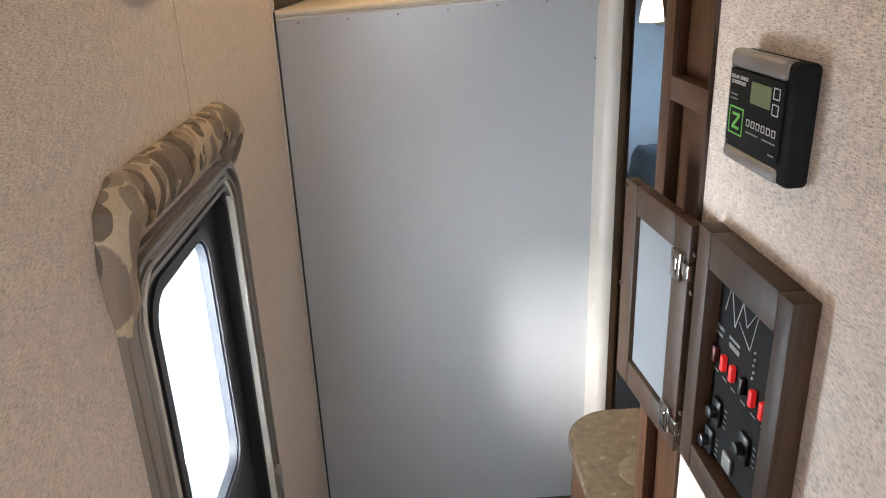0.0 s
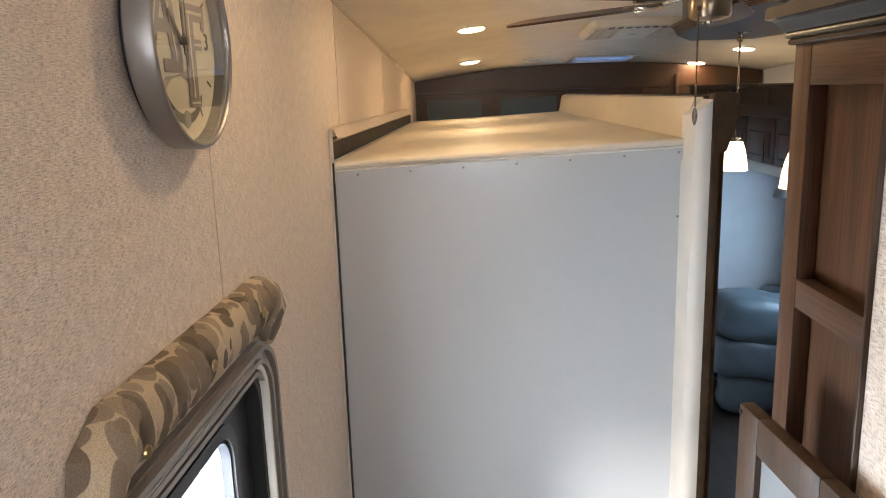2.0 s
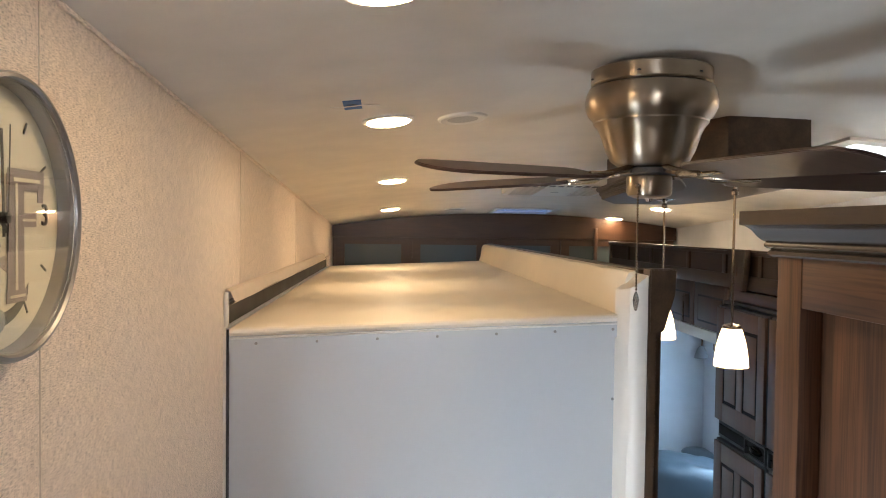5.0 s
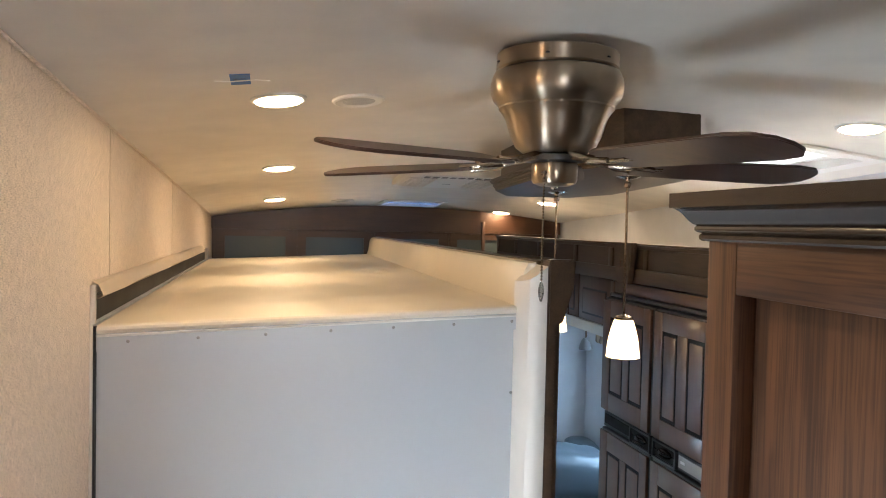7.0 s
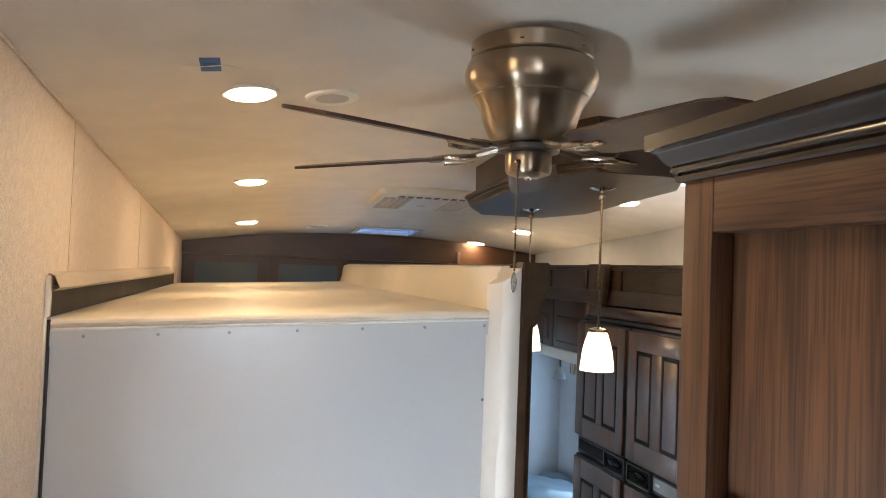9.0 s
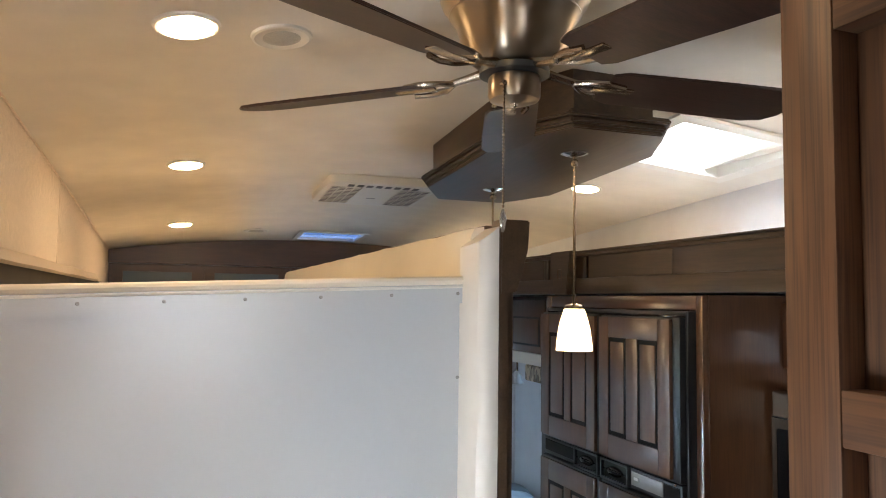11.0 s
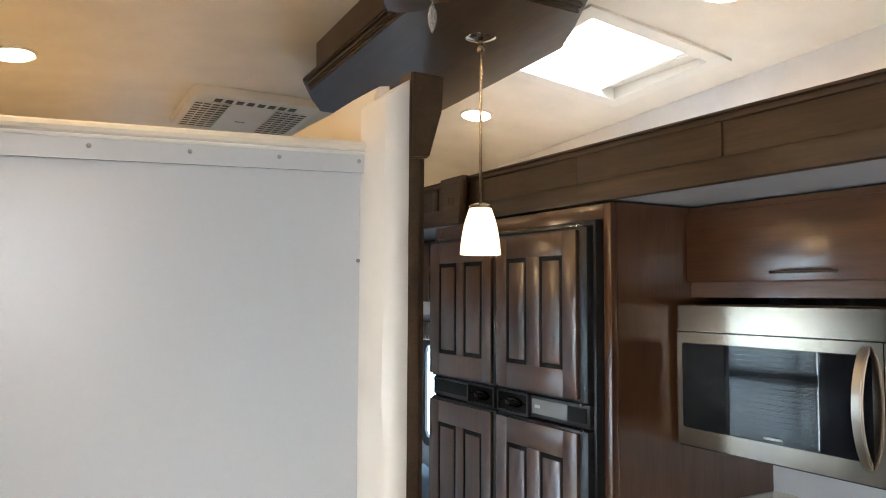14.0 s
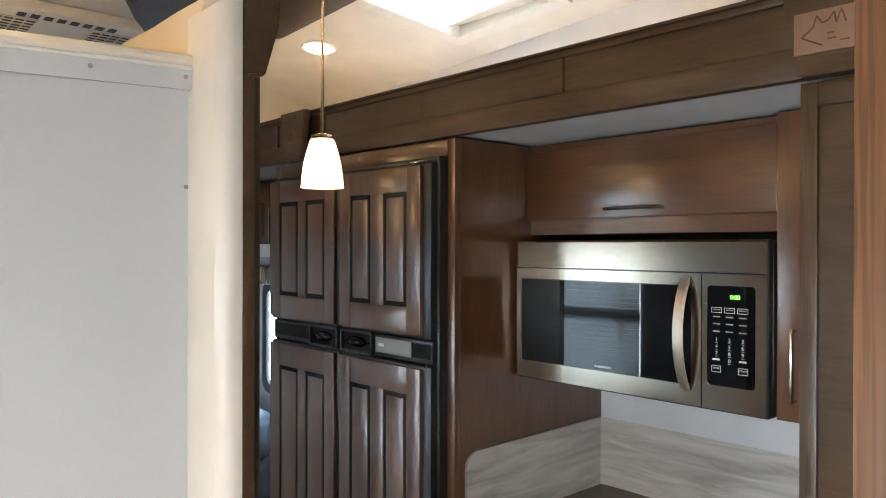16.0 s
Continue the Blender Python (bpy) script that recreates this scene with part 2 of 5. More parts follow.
M_LENS = glow("lamp_lens", LAMP_WARM, LAMP_POWER)
M_BULB = glow("lamp_bulb", (1.0, 0.84, 0.60), BULB_POWER)
M_SHADE = glow("frosted_shade", (1.0, 0.78, 0.50), SHADE_GLOW / 0.3)
_tr = M_SHADE.node_tree.nodes.new("ShaderNodeBsdfTranslucent")
_tr.inputs["Color"].default_value = (0.92, 0.88, 0.80, 1)
_mx = M_SHADE.node_tree.nodes.new("ShaderNodeMixShader")
_mx.inputs["Fac"].default_value = 0.7
link(M_SHADE, M_SHADE.node_tree.nodes["Principled BSDF"].outputs["BSDF"], _mx.inputs[1])
link(M_SHADE, _tr.outputs["BSDF"], _mx.inputs[2])
link(M_SHADE, _mx.outputs["Shader"], M_SHADE.node_tree.nodes["Material Output"].inputs["Surface"])
M_DOORDAY = glow("daylight_beyond_door", (0.82, 0.92, 1.0), DOOR_DAY)
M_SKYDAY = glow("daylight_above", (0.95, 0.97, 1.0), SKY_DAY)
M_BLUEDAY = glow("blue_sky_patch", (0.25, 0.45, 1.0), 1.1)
M_BLINDDAY = glow("daylight_beyond_blinds", (0.72, 0.88, 1.0), BLIND_DAY)
M_SIDEDAY = glow("daylight_side_window", (0.52, 0.76, 1.0), SIDE_DAY)
M_FRONTDAY = glow("daylight_beyond_bedroom", (0.85, 0.92, 1.0), FRONT_DAY)
M_GLASS = material("clear_glass", (0.9, 0.95, 0.97), 0.02, Transmission_Weight=1.0, IOR=1.45)
M_CABGLASS = material("tinted_cabinet_glass", (0.055, 0.075, 0.080), 0.4)
M_CRYSTAL = material("crystal", (0.45, 0.44, 0.42), 0.05, Transmission_Weight=0.8)
M_SLAT = material("pale_slat", (0.74, 0.77, 0.78), 0.7, Transmission_Weight=0.4)
_st = M_SLAT.node_tree.nodes.new("ShaderNodeBsdfTranslucent")
_st.inputs["Color"].default_value = (0.6, 0.64, 0.66, 1)
_sm = M_SLAT.node_tree.nodes.new("ShaderNodeMixShader")
_sm.inputs["Fac"].default_value = 0.5
link(M_SLAT, M_SLAT.node_tree.nodes["Principled BSDF"].outputs["BSDF"], _sm.inputs[1])
link(M_SLAT, _st.outputs["BSDF"], _sm.inputs[2])
link(M_SLAT, _sm.outputs["Shader"], M_SLAT.node_tree.nodes["Material Output"].inputs["Surface"])
M_JOINT = mottled("joint_shadow", (0.52, 0.44, 0.36), 0.8)
M_PEACH = mottled("peach_plaque", (0.22, 0.125, 0.085), 0.5)
M_STRIP = mottled("cream_cover_strip", (0.56, 0.47, 0.38), 0.55, amount=0.08, scale=12)
# shade of the gap above the slide roof, as a dark colour
M_GAP = mottled("grey_brown_gap_shade", (0.055, 0.046, 0.038), 0.6, amount=0.2)

# ---- building helpers ----
BASE = {}


def thing(name, loc, label="", category="", group="", kind=""):
    ob = new(name)
    ob.empty_display_size = 0.05
    ob.location = loc
    BASE[ob] = Vector(loc)
    return tagged(ob, label, category, group, kind)


def mesh_of(bm, mat, name, smooth=True):
    me = bpy.data.meshes.new(name)
    bmesh.ops.recalc_face_normals(bm, faces=bm.faces)
    if bm.calc_volume(signed=True) < 0 and all(e.is_manifold for e in bm.edges):
        bmesh.ops.reverse_faces(bm, faces=bm.faces)
    bm.to_mesh(me)
    bm.free()
    me.materials.append(mat)
    if smooth:
        me.polygons.foreach_set("use_smooth", [True] * len(me.polygons))
        me.set_sharp_from_angle(angle=radians(35))
    return me


def part(name, bm, mat, parent, label=""):
    """One mesh, built at its place in the room, under a thing or a part."""
    bm.transform(Matrix.Translation(-BASE[parent]))
    ob = new(name, mesh_of(bm, mat, name))
    ob.parent = parent
    BASE[ob] = BASE[parent]
    return tagged(ob, label)


def solid(name, bm, mat, loc=(0, 0, 0), label="", category="", group="", kind=""):
    """A thing that is one mesh, with its origin at loc."""
    bm.transform(Matrix.Translation(-Vector(loc)))
    ob = new(name, mesh_of(bm, mat, name))
    ob.location = loc
    BASE[ob] = Vector(loc)
    return tagged(ob, label, category, group, kind)


def boxes(*spans, bevel=0.0, seg=2):
    """Boxes (x0, x1, y0, y1, z0, z1) in one bmesh, edges rounded."""
    bm = bmesh.new()
    for x0, x1, y0, y1, z0, z1 in spans:
        m = Matrix.Translation(((x0 + x1) / 2, (y0 + y1) / 2, (z0 + z1) / 2)) @ Matrix.Diagonal((abs(x1 - x0), abs(y1 - y0), abs(z1 - z0), 1))
        bmesh.ops.create_cube(bm, size=1, matrix=m)
    if bevel:
        bmesh.ops.bevel(bm, geom=list(bm.edges), offset=bevel, segments=seg, affect="EDGES", profile=0.5, clamp_overlap=True)
    return bm


def prism(outline, depth, m=None, bevel=0.0):
    """An outline in (u, v) drawn out by depth along its normal, then laid by m."""
    bm = bmesh.new()
    low = [bm.verts.new((u, v, 0)) for u, v in outline]
    high = [bm.verts.new((u, v, depth)) for u, v in outline]
    n = len(low)
    for k in range(n):
        bm.faces.new((low[k], low[(k + 1) % n], high[(k + 1) % n], high[k]))
    bm.faces.new(low[::-1]), bm.faces.new(high)
    bmesh.ops.recalc_face_normals(bm, faces=bm.faces)
    if bevel:
        bmesh.ops.bevel(bm, geom=list(bm.edges), offset=bevel, segments=2, affect="EDGES", clamp_overlap=True)
    if m:
        bm.transform(m)
    return bm


def lathe(profile, center, steps=40, axis="z"):
    """A turned shape from (radius, height) pairs."""
    bm = bmesh.new()
    rings = []
    for r, h in profile:
        rings.append([bm.verts.new((r * math.cos(2 * math.pi * k / steps), r * math.sin(2 * math.pi * k / steps), h)) for k in range(steps)])
    for a, b in zip(rings, rings[1:]):
        for k in range(steps):
            bm.faces.new((a[k], a[(k + 1) % steps], b[(k + 1) % steps], b[k]))
    for ring in (rings[0], rings[-1]):
        bm.faces.new(ring)
    if axis == "x":
        bm.transform(Matrix.Rotation(radians(90), 4, "Y"))
    elif axis == "y":
        bm.transform(Matrix.Rotation(radians(-90), 4, "X"))
    bm.transform(Matrix.Translation(center))
    return bm


def tube(points, radius, steps=10):
    """A round bar along points."""
    bm = bmesh.new()
    pts = [Vector(p) for p in points]
    rings = []
    side = None
    for i, p in enumerate(pts):
        d = (pts[min(i + 1, len(pts) - 1)] - pts[max(i - 1, 0)]).normalized()
        if side is None:
            side = d.cross(Vector((0, 0, 1)) if abs(d.z) < 0.9 else Vector((1, 0, 0)))
        side = (side - d * side.dot(d)).normalized()
        up = side.cross(d)
        rr = radius[i] if isinstance(radius, (list, tuple)) else radius
        rings.append([bm.verts.new(p + rr * (math.cos(2 * math.pi * k / steps) * side + math.sin(2 * math.pi * k / steps) * up)) for k in range(steps)])
    for a, b in zip(rings, rings[1:]):
        for k in range(steps):
            bm.faces.new((a[k], a[(k + 1) % steps], b[(k + 1) % steps], b[k]))
    bm.faces.new(rings[0]), bm.faces.new(rings[-1])
    return bm


def rounded(u0, u1, v0, v1, r, n=8):
    pts = []
    for cu, cv, a0 in ((u1 - r, v1 - r, 0), (u0 + r, v1 - r, 90), (u0 + r, v0 + r, 180), (u1 - r, v0 + r, 270)):
        pts += [(cu + r * math.cos(radians(a0 + 90 * k / n)), cv + r * math.sin(radians(a0 + 90 * k / n))) for k in range(n + 1)]
    return pts


def ring_plate(outer, inner, depth, m, bevel=0.0):
    """A flat frame between two outlines of the same count."""
    bm = bmesh.new()
    n = len(outer)
    vs = [[bm.verts.new((u, v, w)) for u, v in line] for line, w in ((outer, 0), (outer, depth), (inner, depth), (inner, 0))]
    for a, b in zip(vs, vs[1:] + vs[:1]):
        for k in range(n):
            bm.faces.new((a[k], a[(k + 1) % n], b[(k + 1) % n], b[k]))
    bm.transform(m)
    return bm


def merged(*bms):
    out = bmesh.new()
    for b in bms:
        me = bpy.data.meshes.new("tmp")
        b.to_mesh(me)
        b.free()
        out.from_mesh(me)
        bpy.data.meshes.remove(me)
    return out


def lettering(name, text, size, m, mat, parent, depth=0.0008, align="CENTER"):
    cu = bpy.data.curves.new(name, "FONT")
    cu.body, cu.size, cu.extrude = text, size, depth
    cu.align_x, cu.align_y = align, "CENTER"
    tmp = bpy.data.objects.new(name, cu)
    scene.collection.objects.link(tmp)
    bpy.context.view_layer.update()
    me = bpy.data.meshes.new_from_object(tmp.evaluated_get(bpy.context.evaluated_depsgraph_get()))
    bpy.data.objects.remove(tmp)
    bm = bmesh.new()
    bm.from_mesh(me)
    bpy.data.meshes.remove(me)
    bm.transform(m)
    return part(name, bm, mat, parent)


# u runs along +y or -y, v along +z, w out of the wall
FACE_PX = Matrix(((0, 0, 1, 0), (1, 0, 0, 0), (0, 1, 0, 0), (0, 0, 0, 1)))       # seen from +x: u = +y
FACE_NX = Matrix(((0, 0, -1, 0), (-1, 0, 0, 0), (0, 1, 0, 0), (0, 0, 0, 1)))     # seen from -x: u = -y
FACE_NY = Matrix(((1, 0, 0, 0), (0, 0, -1, 0), (0, 1, 0, 0), (0, 0, 0, 1)))      # seen from -y: u = +x


def at_x(x, m=FACE_NX):
    return Matrix.Translation((x, 0, 0)) @ m


def ceil_z(x, y):
    return 2.56 - 0.06 * (x - 1.3) ** 2 - 0.062 * (y - 2.94)

# ---- structure ----
X_R, Y_BACK, Y_FRONT, Y_DECK = 2.56, 6.62, -1.3, 1.2


def wall_with_holes(name, fixed, u0, u1, v0, v1, thick, holes, mat, across="x", label="", side=-1):
    """A wall standing at x (or y) = fixed, with rectangular openings (u0, u1, v0, v1) through it."""
    us = sorted({u0, u1, *[h[0] for h in holes], *[h[1] for h in holes]})
    vs = sorted({v0, v1, *[h[2] for h in holes], *[h[3] for h in holes]})
    bm = bmesh.new()
    for a, b in zip(us, us[1:]):
        for c, d in zip(vs, vs[1:]):
            mu, mv = (a + b) / 2, (c + d) / 2
            if any(h[0] < mu < h[1] and h[2] < mv < h[3] for h in holes):
                continue
            lo, hi = sorted((fixed, fixed + side * thick))
            span = (lo, hi, a, b, c, d) if across == "x" else (a, b, lo, hi, c, d)
            m = Matrix.Translation(((span[0] + span[1]) / 2, (span[2] + span[3]) / 2, (span[4] + span[5]) / 2)) @ Matrix.Diagonal((span[1] - span[0], span[3] - span[2], span[5] - span[4], 1))
            bmesh.ops.create_cube(bm, size=1, matrix=m)
    bmesh.ops.remove_doubles(bm, verts=bm.verts, dist=1e-5)
    twice = {}
    for f in bm.faces:
        twice.setdefault(tuple(round(c, 4) for c in f.calc_center_median()), []).append(f)
    bmesh.ops.delete(bm, geom=[f for fs in twice.values() if len(fs) > 1 for f in fs], context="FACES_ONLY")
    return solid(name, bm, mat, label=label, kind="structure")


DOOR_Y0, DOOR_Y1, DOOR_TOP = 1.53, 2.125, 1.665
BOX_Y0, BOX_Y1 = 3.0, 6.2
wall_with_holes("wall_west", 0.0, Y_FRONT, Y_BACK, -0.02, 2.9, 0.06, [(DOOR_Y0, DOOR_Y1, 0.0, DOOR_TOP), (BOX_Y0 + 0.002, BOX_Y1, 0.0, 2.03)], M_LINEN, label="beige linen-print wallboard with a joint")
wall_with_holes("wall_hall", 0.848, Y_FRONT, 1.552, 0.0, 2.9, 0.06, [], M_LINEN, label="beige linen-print wallboard beside the stairs", side=1)
wall_with_holes("wall_east", X_R, 1.5, Y_BACK, 2.051, 2.75, 0.06, [], M_WHITEWALL, label="pale wallboard above the kitchen slide", side=1)
wall_with_holes("wall_north", Y_BACK, -0.06, 3.4, -0.02, 2.75, 0.06, [], M_WHITEWALL, across="y", label="pale rear wall of the living room", side=1)
wall_with_holes("wall_south", Y_FRONT, -0.06, 0.9, 0.5, 2.95, 0.06, [(0.12, 0.72, 1.5, 2.35)], M_LINEN, across="y", label="wall with a window behind the stairs")
wall_with_holes("wall_pantry_back", 1.5, 0.892, 3.4, -0.02, 2.75, 0.06, [], M_WHITEWALL, across="y", label="partition behind the pantry")
solid("wall_kitchen_south", boxes((2.0, 2.75, 1.56, 2.2, -0.02, 2.10)), M_WHITEWALL, label="closed end beside the kitchen slide", kind="structure")

solid("floor", boxes((-0.06, 3.4, 1.2, Y_BACK, -0.06, 0.0)), M_FLOOR, label="dark wood-look floor of the living area", kind="structure")
solid("floor_upper", boxes((-0.06, 0.9, Y_FRONT, Y_DECK, 0.5, 0.6), bevel=0.006), M_CARPET, label="carpeted upper landing", kind="structure")
stair = thing("staircase", (0.4, 1.4, 0), "three carpeted steps below the upper landing", "stairs", kind="structure")
for k, (ya, yb, zt) in enumerate(((1.2, 1.44, 0.4), (1.44, 1.68, 0.2))):
    part("step", boxes((0.004, 0.845, ya + 0.002, yb, 0.0, zt), bevel=0.008), M_CARPET, stair)


def ceiling_sheet():
    xs = sorted({*np.linspace(-0.06, 2.64, 28).round(3).tolist(), 1.88, 2.38, 1.14, 1.54})
    ys = sorted({*np.linspace(Y_FRONT - 0.05, Y_BACK + 0.05, 22).round(3).tolist(), 3.27, 3.715, 6.0, 6.32})
    bm = bmesh.new()
    lay = [[[bm.verts.new((x, y, ceil_z(x, y) + up)) for y in ys] for x in xs] for up in (0.0, 0.05)]
    for i in range(len(xs) - 1):
        for j in range(len(ys) - 1):
            mx, my = (xs[i] + xs[i + 1]) / 2, (ys[j] + ys[j + 1]) / 2
            if (1.88 < mx < 2.38 and 3.27 < my < 3.715) or (1.14 < mx < 1.54 and 6.0 < my < 6.32):
                continue
            for v in lay:
                bm.faces.new((v[i][j], v[i + 1][j], v[i + 1][j + 1], v[i][j + 1]))
    return bm


solid("ceiling", ceiling_sheet(), M_CEIL, label="arched cream fabric ceiling sloping to the rear", kind="structure")

# ceiling joint along the west wall, wallboard joints
solid("trim", tube([(0.004, y, ceil_z(0, y) - 0.004) for y in np.linspace(Y_FRONT, Y_BACK, 12)], 0.004, 6), M_LINEN, label="thin cove strip under the ceiling", kind="structure")
for y, z0 in ((1.974, 1.80), (3.18, 2.04), (4.4, 2.04), (0.75, 0.6)):
    solid("trim", boxes((0.0, 0.0012, y - 0.0007, y + 0.0007, z0, ceil_z(0, y))), M_JOINT, label="narrow joint between wallboards", kind="structure")
solid("trim", boxes((0.842, 0.87, 1.5525, 1.5575, 0.6, 2.3), bevel=0.001), M_PANELWOOD, label="slim brown edge strip on the hall wall", kind="structure")

# ---- entry door ----
door = thing("door_1", (0, 1.83, 0), "charcoal entry door with a bright frosted window", "door", kind="structure")
T0 = at_x(0.0, FACE_PX)
part("door_frame", ring_plate(rounded(1.462, 2.192, -0.015, 1.70, 0.10), rounded(1.53, 2.125, 0.0, 1.665, 0.085), 0.012, T0), M_ALU, door, "beige aluminium door frame")
for k, (g, w, mat) in enumerate(((0.006, 0.024, M_ALU), (0.028, 0.020, M_ALU), (0.048, 0.016, M_ALU))):
    part("frame_ridge", ring_plate(rounded(1.462 + g, 2.192 - g, -0.01, 1.70 - g, 0.098 - g * 0.3), rounded(1.462 + g + 0.009, 2.192 - g - 0.009, -0.005, 1.70 - g - 0.009, 0.092 - g * 0.3), w, T0), mat, door)
part("inner_trim", ring_plate(rounded(1.5215, 2.1335, -0.008, 1.6735, 0.09), rounded(1.5308, 2.1242, 0.0, 1.6643, 0.085), 0.018, T0), M_LIP, door, "pale inner trim of the door frame")
part("seal", ring_plate(rounded(1.531, 2.124, 0.0, 1.664, 0.085), rounded(1.545, 2.110, 0.012, 1.65, 0.08), 0.032, at_x(-0.028, FACE_PX)), M_RUBBER, door, "black rubber seal")
WIN = (1.655, 1.985, 1.03, 1.572, 0.06)
part("door_leaf", ring_plate(rounded(1.532, 2.123, 0.002, 1.663, 0.085), rounded(WIN[0] - 0.035, WIN[1] + 0.035, WIN[2] - 0.035, WIN[3] + 0.035, 0.08), -0.022, at_x(-0.024, FACE_PX)), M_CHARCOAL, door)
part("window_frame", ring_plate(rounded(WIN[0] - 0.045, WIN[1] + 0.045, WIN[2] - 0.045, WIN[3] + 0.045, 0.085), rounded(WIN[0], WIN[1], WIN[2], WIN[3], 0.055), 0.018, at_x(-0.036, FACE_PX)), M_CHARCOAL, door, "dark grey window rim")
part("rim_lip", ring_plate(rounded(WIN[0] - 0.030, WIN[1] + 0.030, WIN[2] - 0.030, WIN[3] + 0.030, 0.075), rounded(WIN[0] - 0.006, WIN[1] + 0.006, WIN[2] - 0.006, WIN[3] + 0.006, 0.058), 0.005, at_x(-0.0178, FACE_PX)), M_GREYRIM, door, "raised grey lip of the window rim")
pane = part("pane", prism(rounded(WIN[0] - 0.02, WIN[1] + 0.02, WIN[2] - 0.02, WIN[3] + 0.02, 0.06), 0.004, at_x(-0.042, FACE_PX)), M_GLASS, door, "clear window pane")
pane.visible_shadow = False
part("strike", boxes((0.001, 0.03, 2.13, 2.175, 0.80, 0.86), bevel=0.005), M_ALU, door, "beige latch strike")
for zz in (1.5, 1.32, 1.1):
    part("screw", lathe([(0.004, 0), (0.004, 0.002), (0.001, 0.003)], (0.008, 1.472, zz), 10, "x"), M_CHROME, door)
solid("backdrop", boxes((-1.6, -1.55, 2.6, 11.0, -5.0, 2.6)), M_DOORDAY, label="bright daylight outside the door window", kind="structure")

# ---- stuffed valance over the door ----
val = thing("door_valance", (0.0, 1.83, 1.62), "padded camouflage cloth valance over the entry door", "valance")


def stuffed_arch():
    """Gathered cloth over wadding, along an arch that hugs the door head."""
    line = [(1.482, 1.606), (1.484, 1.660), (1.490, 1.715), (1.504, 1.758), (1.540, 1.776)]
    line += [(1.545 + 0.585 * k / 40, 1.774) for k in range(1, 41)]
    line += [(2.160, 1.764), (2.178, 1.735), (2.186, 1.70), (2.188, 1.672)]
    pts = [Vector(p) for p in line]
    bm = bmesh.new()
    rows, run = [], 0.0
    for i, p in enumerate(pts):
        d = (pts[min(i + 1, len(pts) - 1)] - pts[max(i - 1, 0)]).normalized()
        run += (p - pts[i - 1]).length if i else 0.0
        side = Vector((-d.y, d.x))
        ends = min(1.0, (p - pts[0]).length / 0.13, (p - pts[-1]).length / 0.05)
        half = 0.018 + 0.029 * min(1.0, max(0.0, ends)) ** 0.7
        ripple = 0.5 + 0.5 * noise.noise(Vector((run * 46, 0.3, 1.7)))
        ring = []
        for k in range(15):
            a = math.pi * k / 14
            crease = 0.0050 * math.sin(run * 170 + 2.0 * math.cos(a)) + 0.012 * (ripple - 0.5)
            high = (0.020 + 0.022 * min(1.0, max(0.0, ends))) * max(0.0, math.sin(a)) ** 0.62
            wide = half * math.cos(a) * (1.0 + 0.05 * noise.noise(Vector((run * 30, a, 4.0))))
            q = p + side * wide
            ring.append(bm.verts.new((0.001 + high + crease * math.sin(a), q.x, q.y)))
        rows.append(ring)
    for a, b in zip(rows, rows[1:]):
        for k in range(14):
            bm.faces.new((a[k], a[k + 1], b[k + 1], b[k]))
        bm.faces.new((a[14], a[0], b[0], b[14]))
    bm.faces.new(rows[0]), bm.faces.new(rows[-1])
    return bm


part("cover", stuffed_arch(), M_CAMO, val)
for y in (1.55, 1.78, 2.04):
    part("button", lathe([(0.009, 0), (0.008, 0.003), (0.003, 0.0055)], (0.047, y, 1.775 if y != 1.55 else 1.758), 14, "x"), M_BRASS, val, "brass upholstery tack")

# ---- slide room drawn in: its outside faces the hall ----
box = thing("slide_room", (0.55, 3.0, 0), "retracted slide room with a glossy white outer side", "slide room", kind="structure")


def box_top(x):
    return 1.957 + 0.042 * x


def sloped(x0, x1, y0, y1, z0, up=0.0):
    bm = bmesh.new()
    v = [bm.verts.new((x, y, z)) for x in (x0, x1) for y in (y0, y1) for z in (box_top(x) - 0.062 if z0 == "trim" else box_top(x) - 0.05 if z0 is None else z0, box_top(x) + up)]
    bmesh.ops.convex_hull(bm, input=v)
    return bm


part("outer_panel", sloped(0.010, 1.045, 3.0, 3.04, 0.0, -0.012), M_GEL, box, "glossy white gelcoat panel")
part("roof", sloped(0.012, 1.06, 2.992, 6.18, None, 0.0), M_VINYL, box, "cream vinyl slide roof")
part("edge_trim", sloped(0.012, 1.048, 2.985, 2.992, "trim", -0.006), M_GEL, box, "white edge moulding with screws")
for k in range(7):
    x = 0.082 + 0.158 * k
    part("screw", lathe([(0.004, 0), (0.004, -0.002), (0.002, -0.0035)], (x, 2.985, box_top(x) - 0.040), 10, "y"), M_SILVER, box)
part("screw", lathe([(0.004, 0), (0.004, -0.002), (0.002, -0.0035)], (1.036, 2.998, 1.768), 10, "y"), M_DIMINK, box)
part("edge_lip", tube([(0.014, 2.9845, box_top(0.014) - 0.024), (1.046, 2.9845, box_top(1.046) - 0.024)], 0.0035, 8), M_LIP, box, "thin white lip under the roof edge")
part("edge_bead", tube([(0.014, 2.990, box_top(0.014) - 0.010), (1.046, 2.990, box_top(1.046) - 0.010)], 0.011, 10), M_VINYL, box, "rounded cream roof edge")
part("seal", boxes((0.002, 0.010, 2.985, 3.0, 0.0, 1.955)), M_RUBBER, box, "black rubber wiper seal")
part("seal_lip", boxes((0.0, 0.006, 2.972, 2.984, 0.0, 1.965), bevel=0.002), M_FLANGE, box, "cream seal edge")
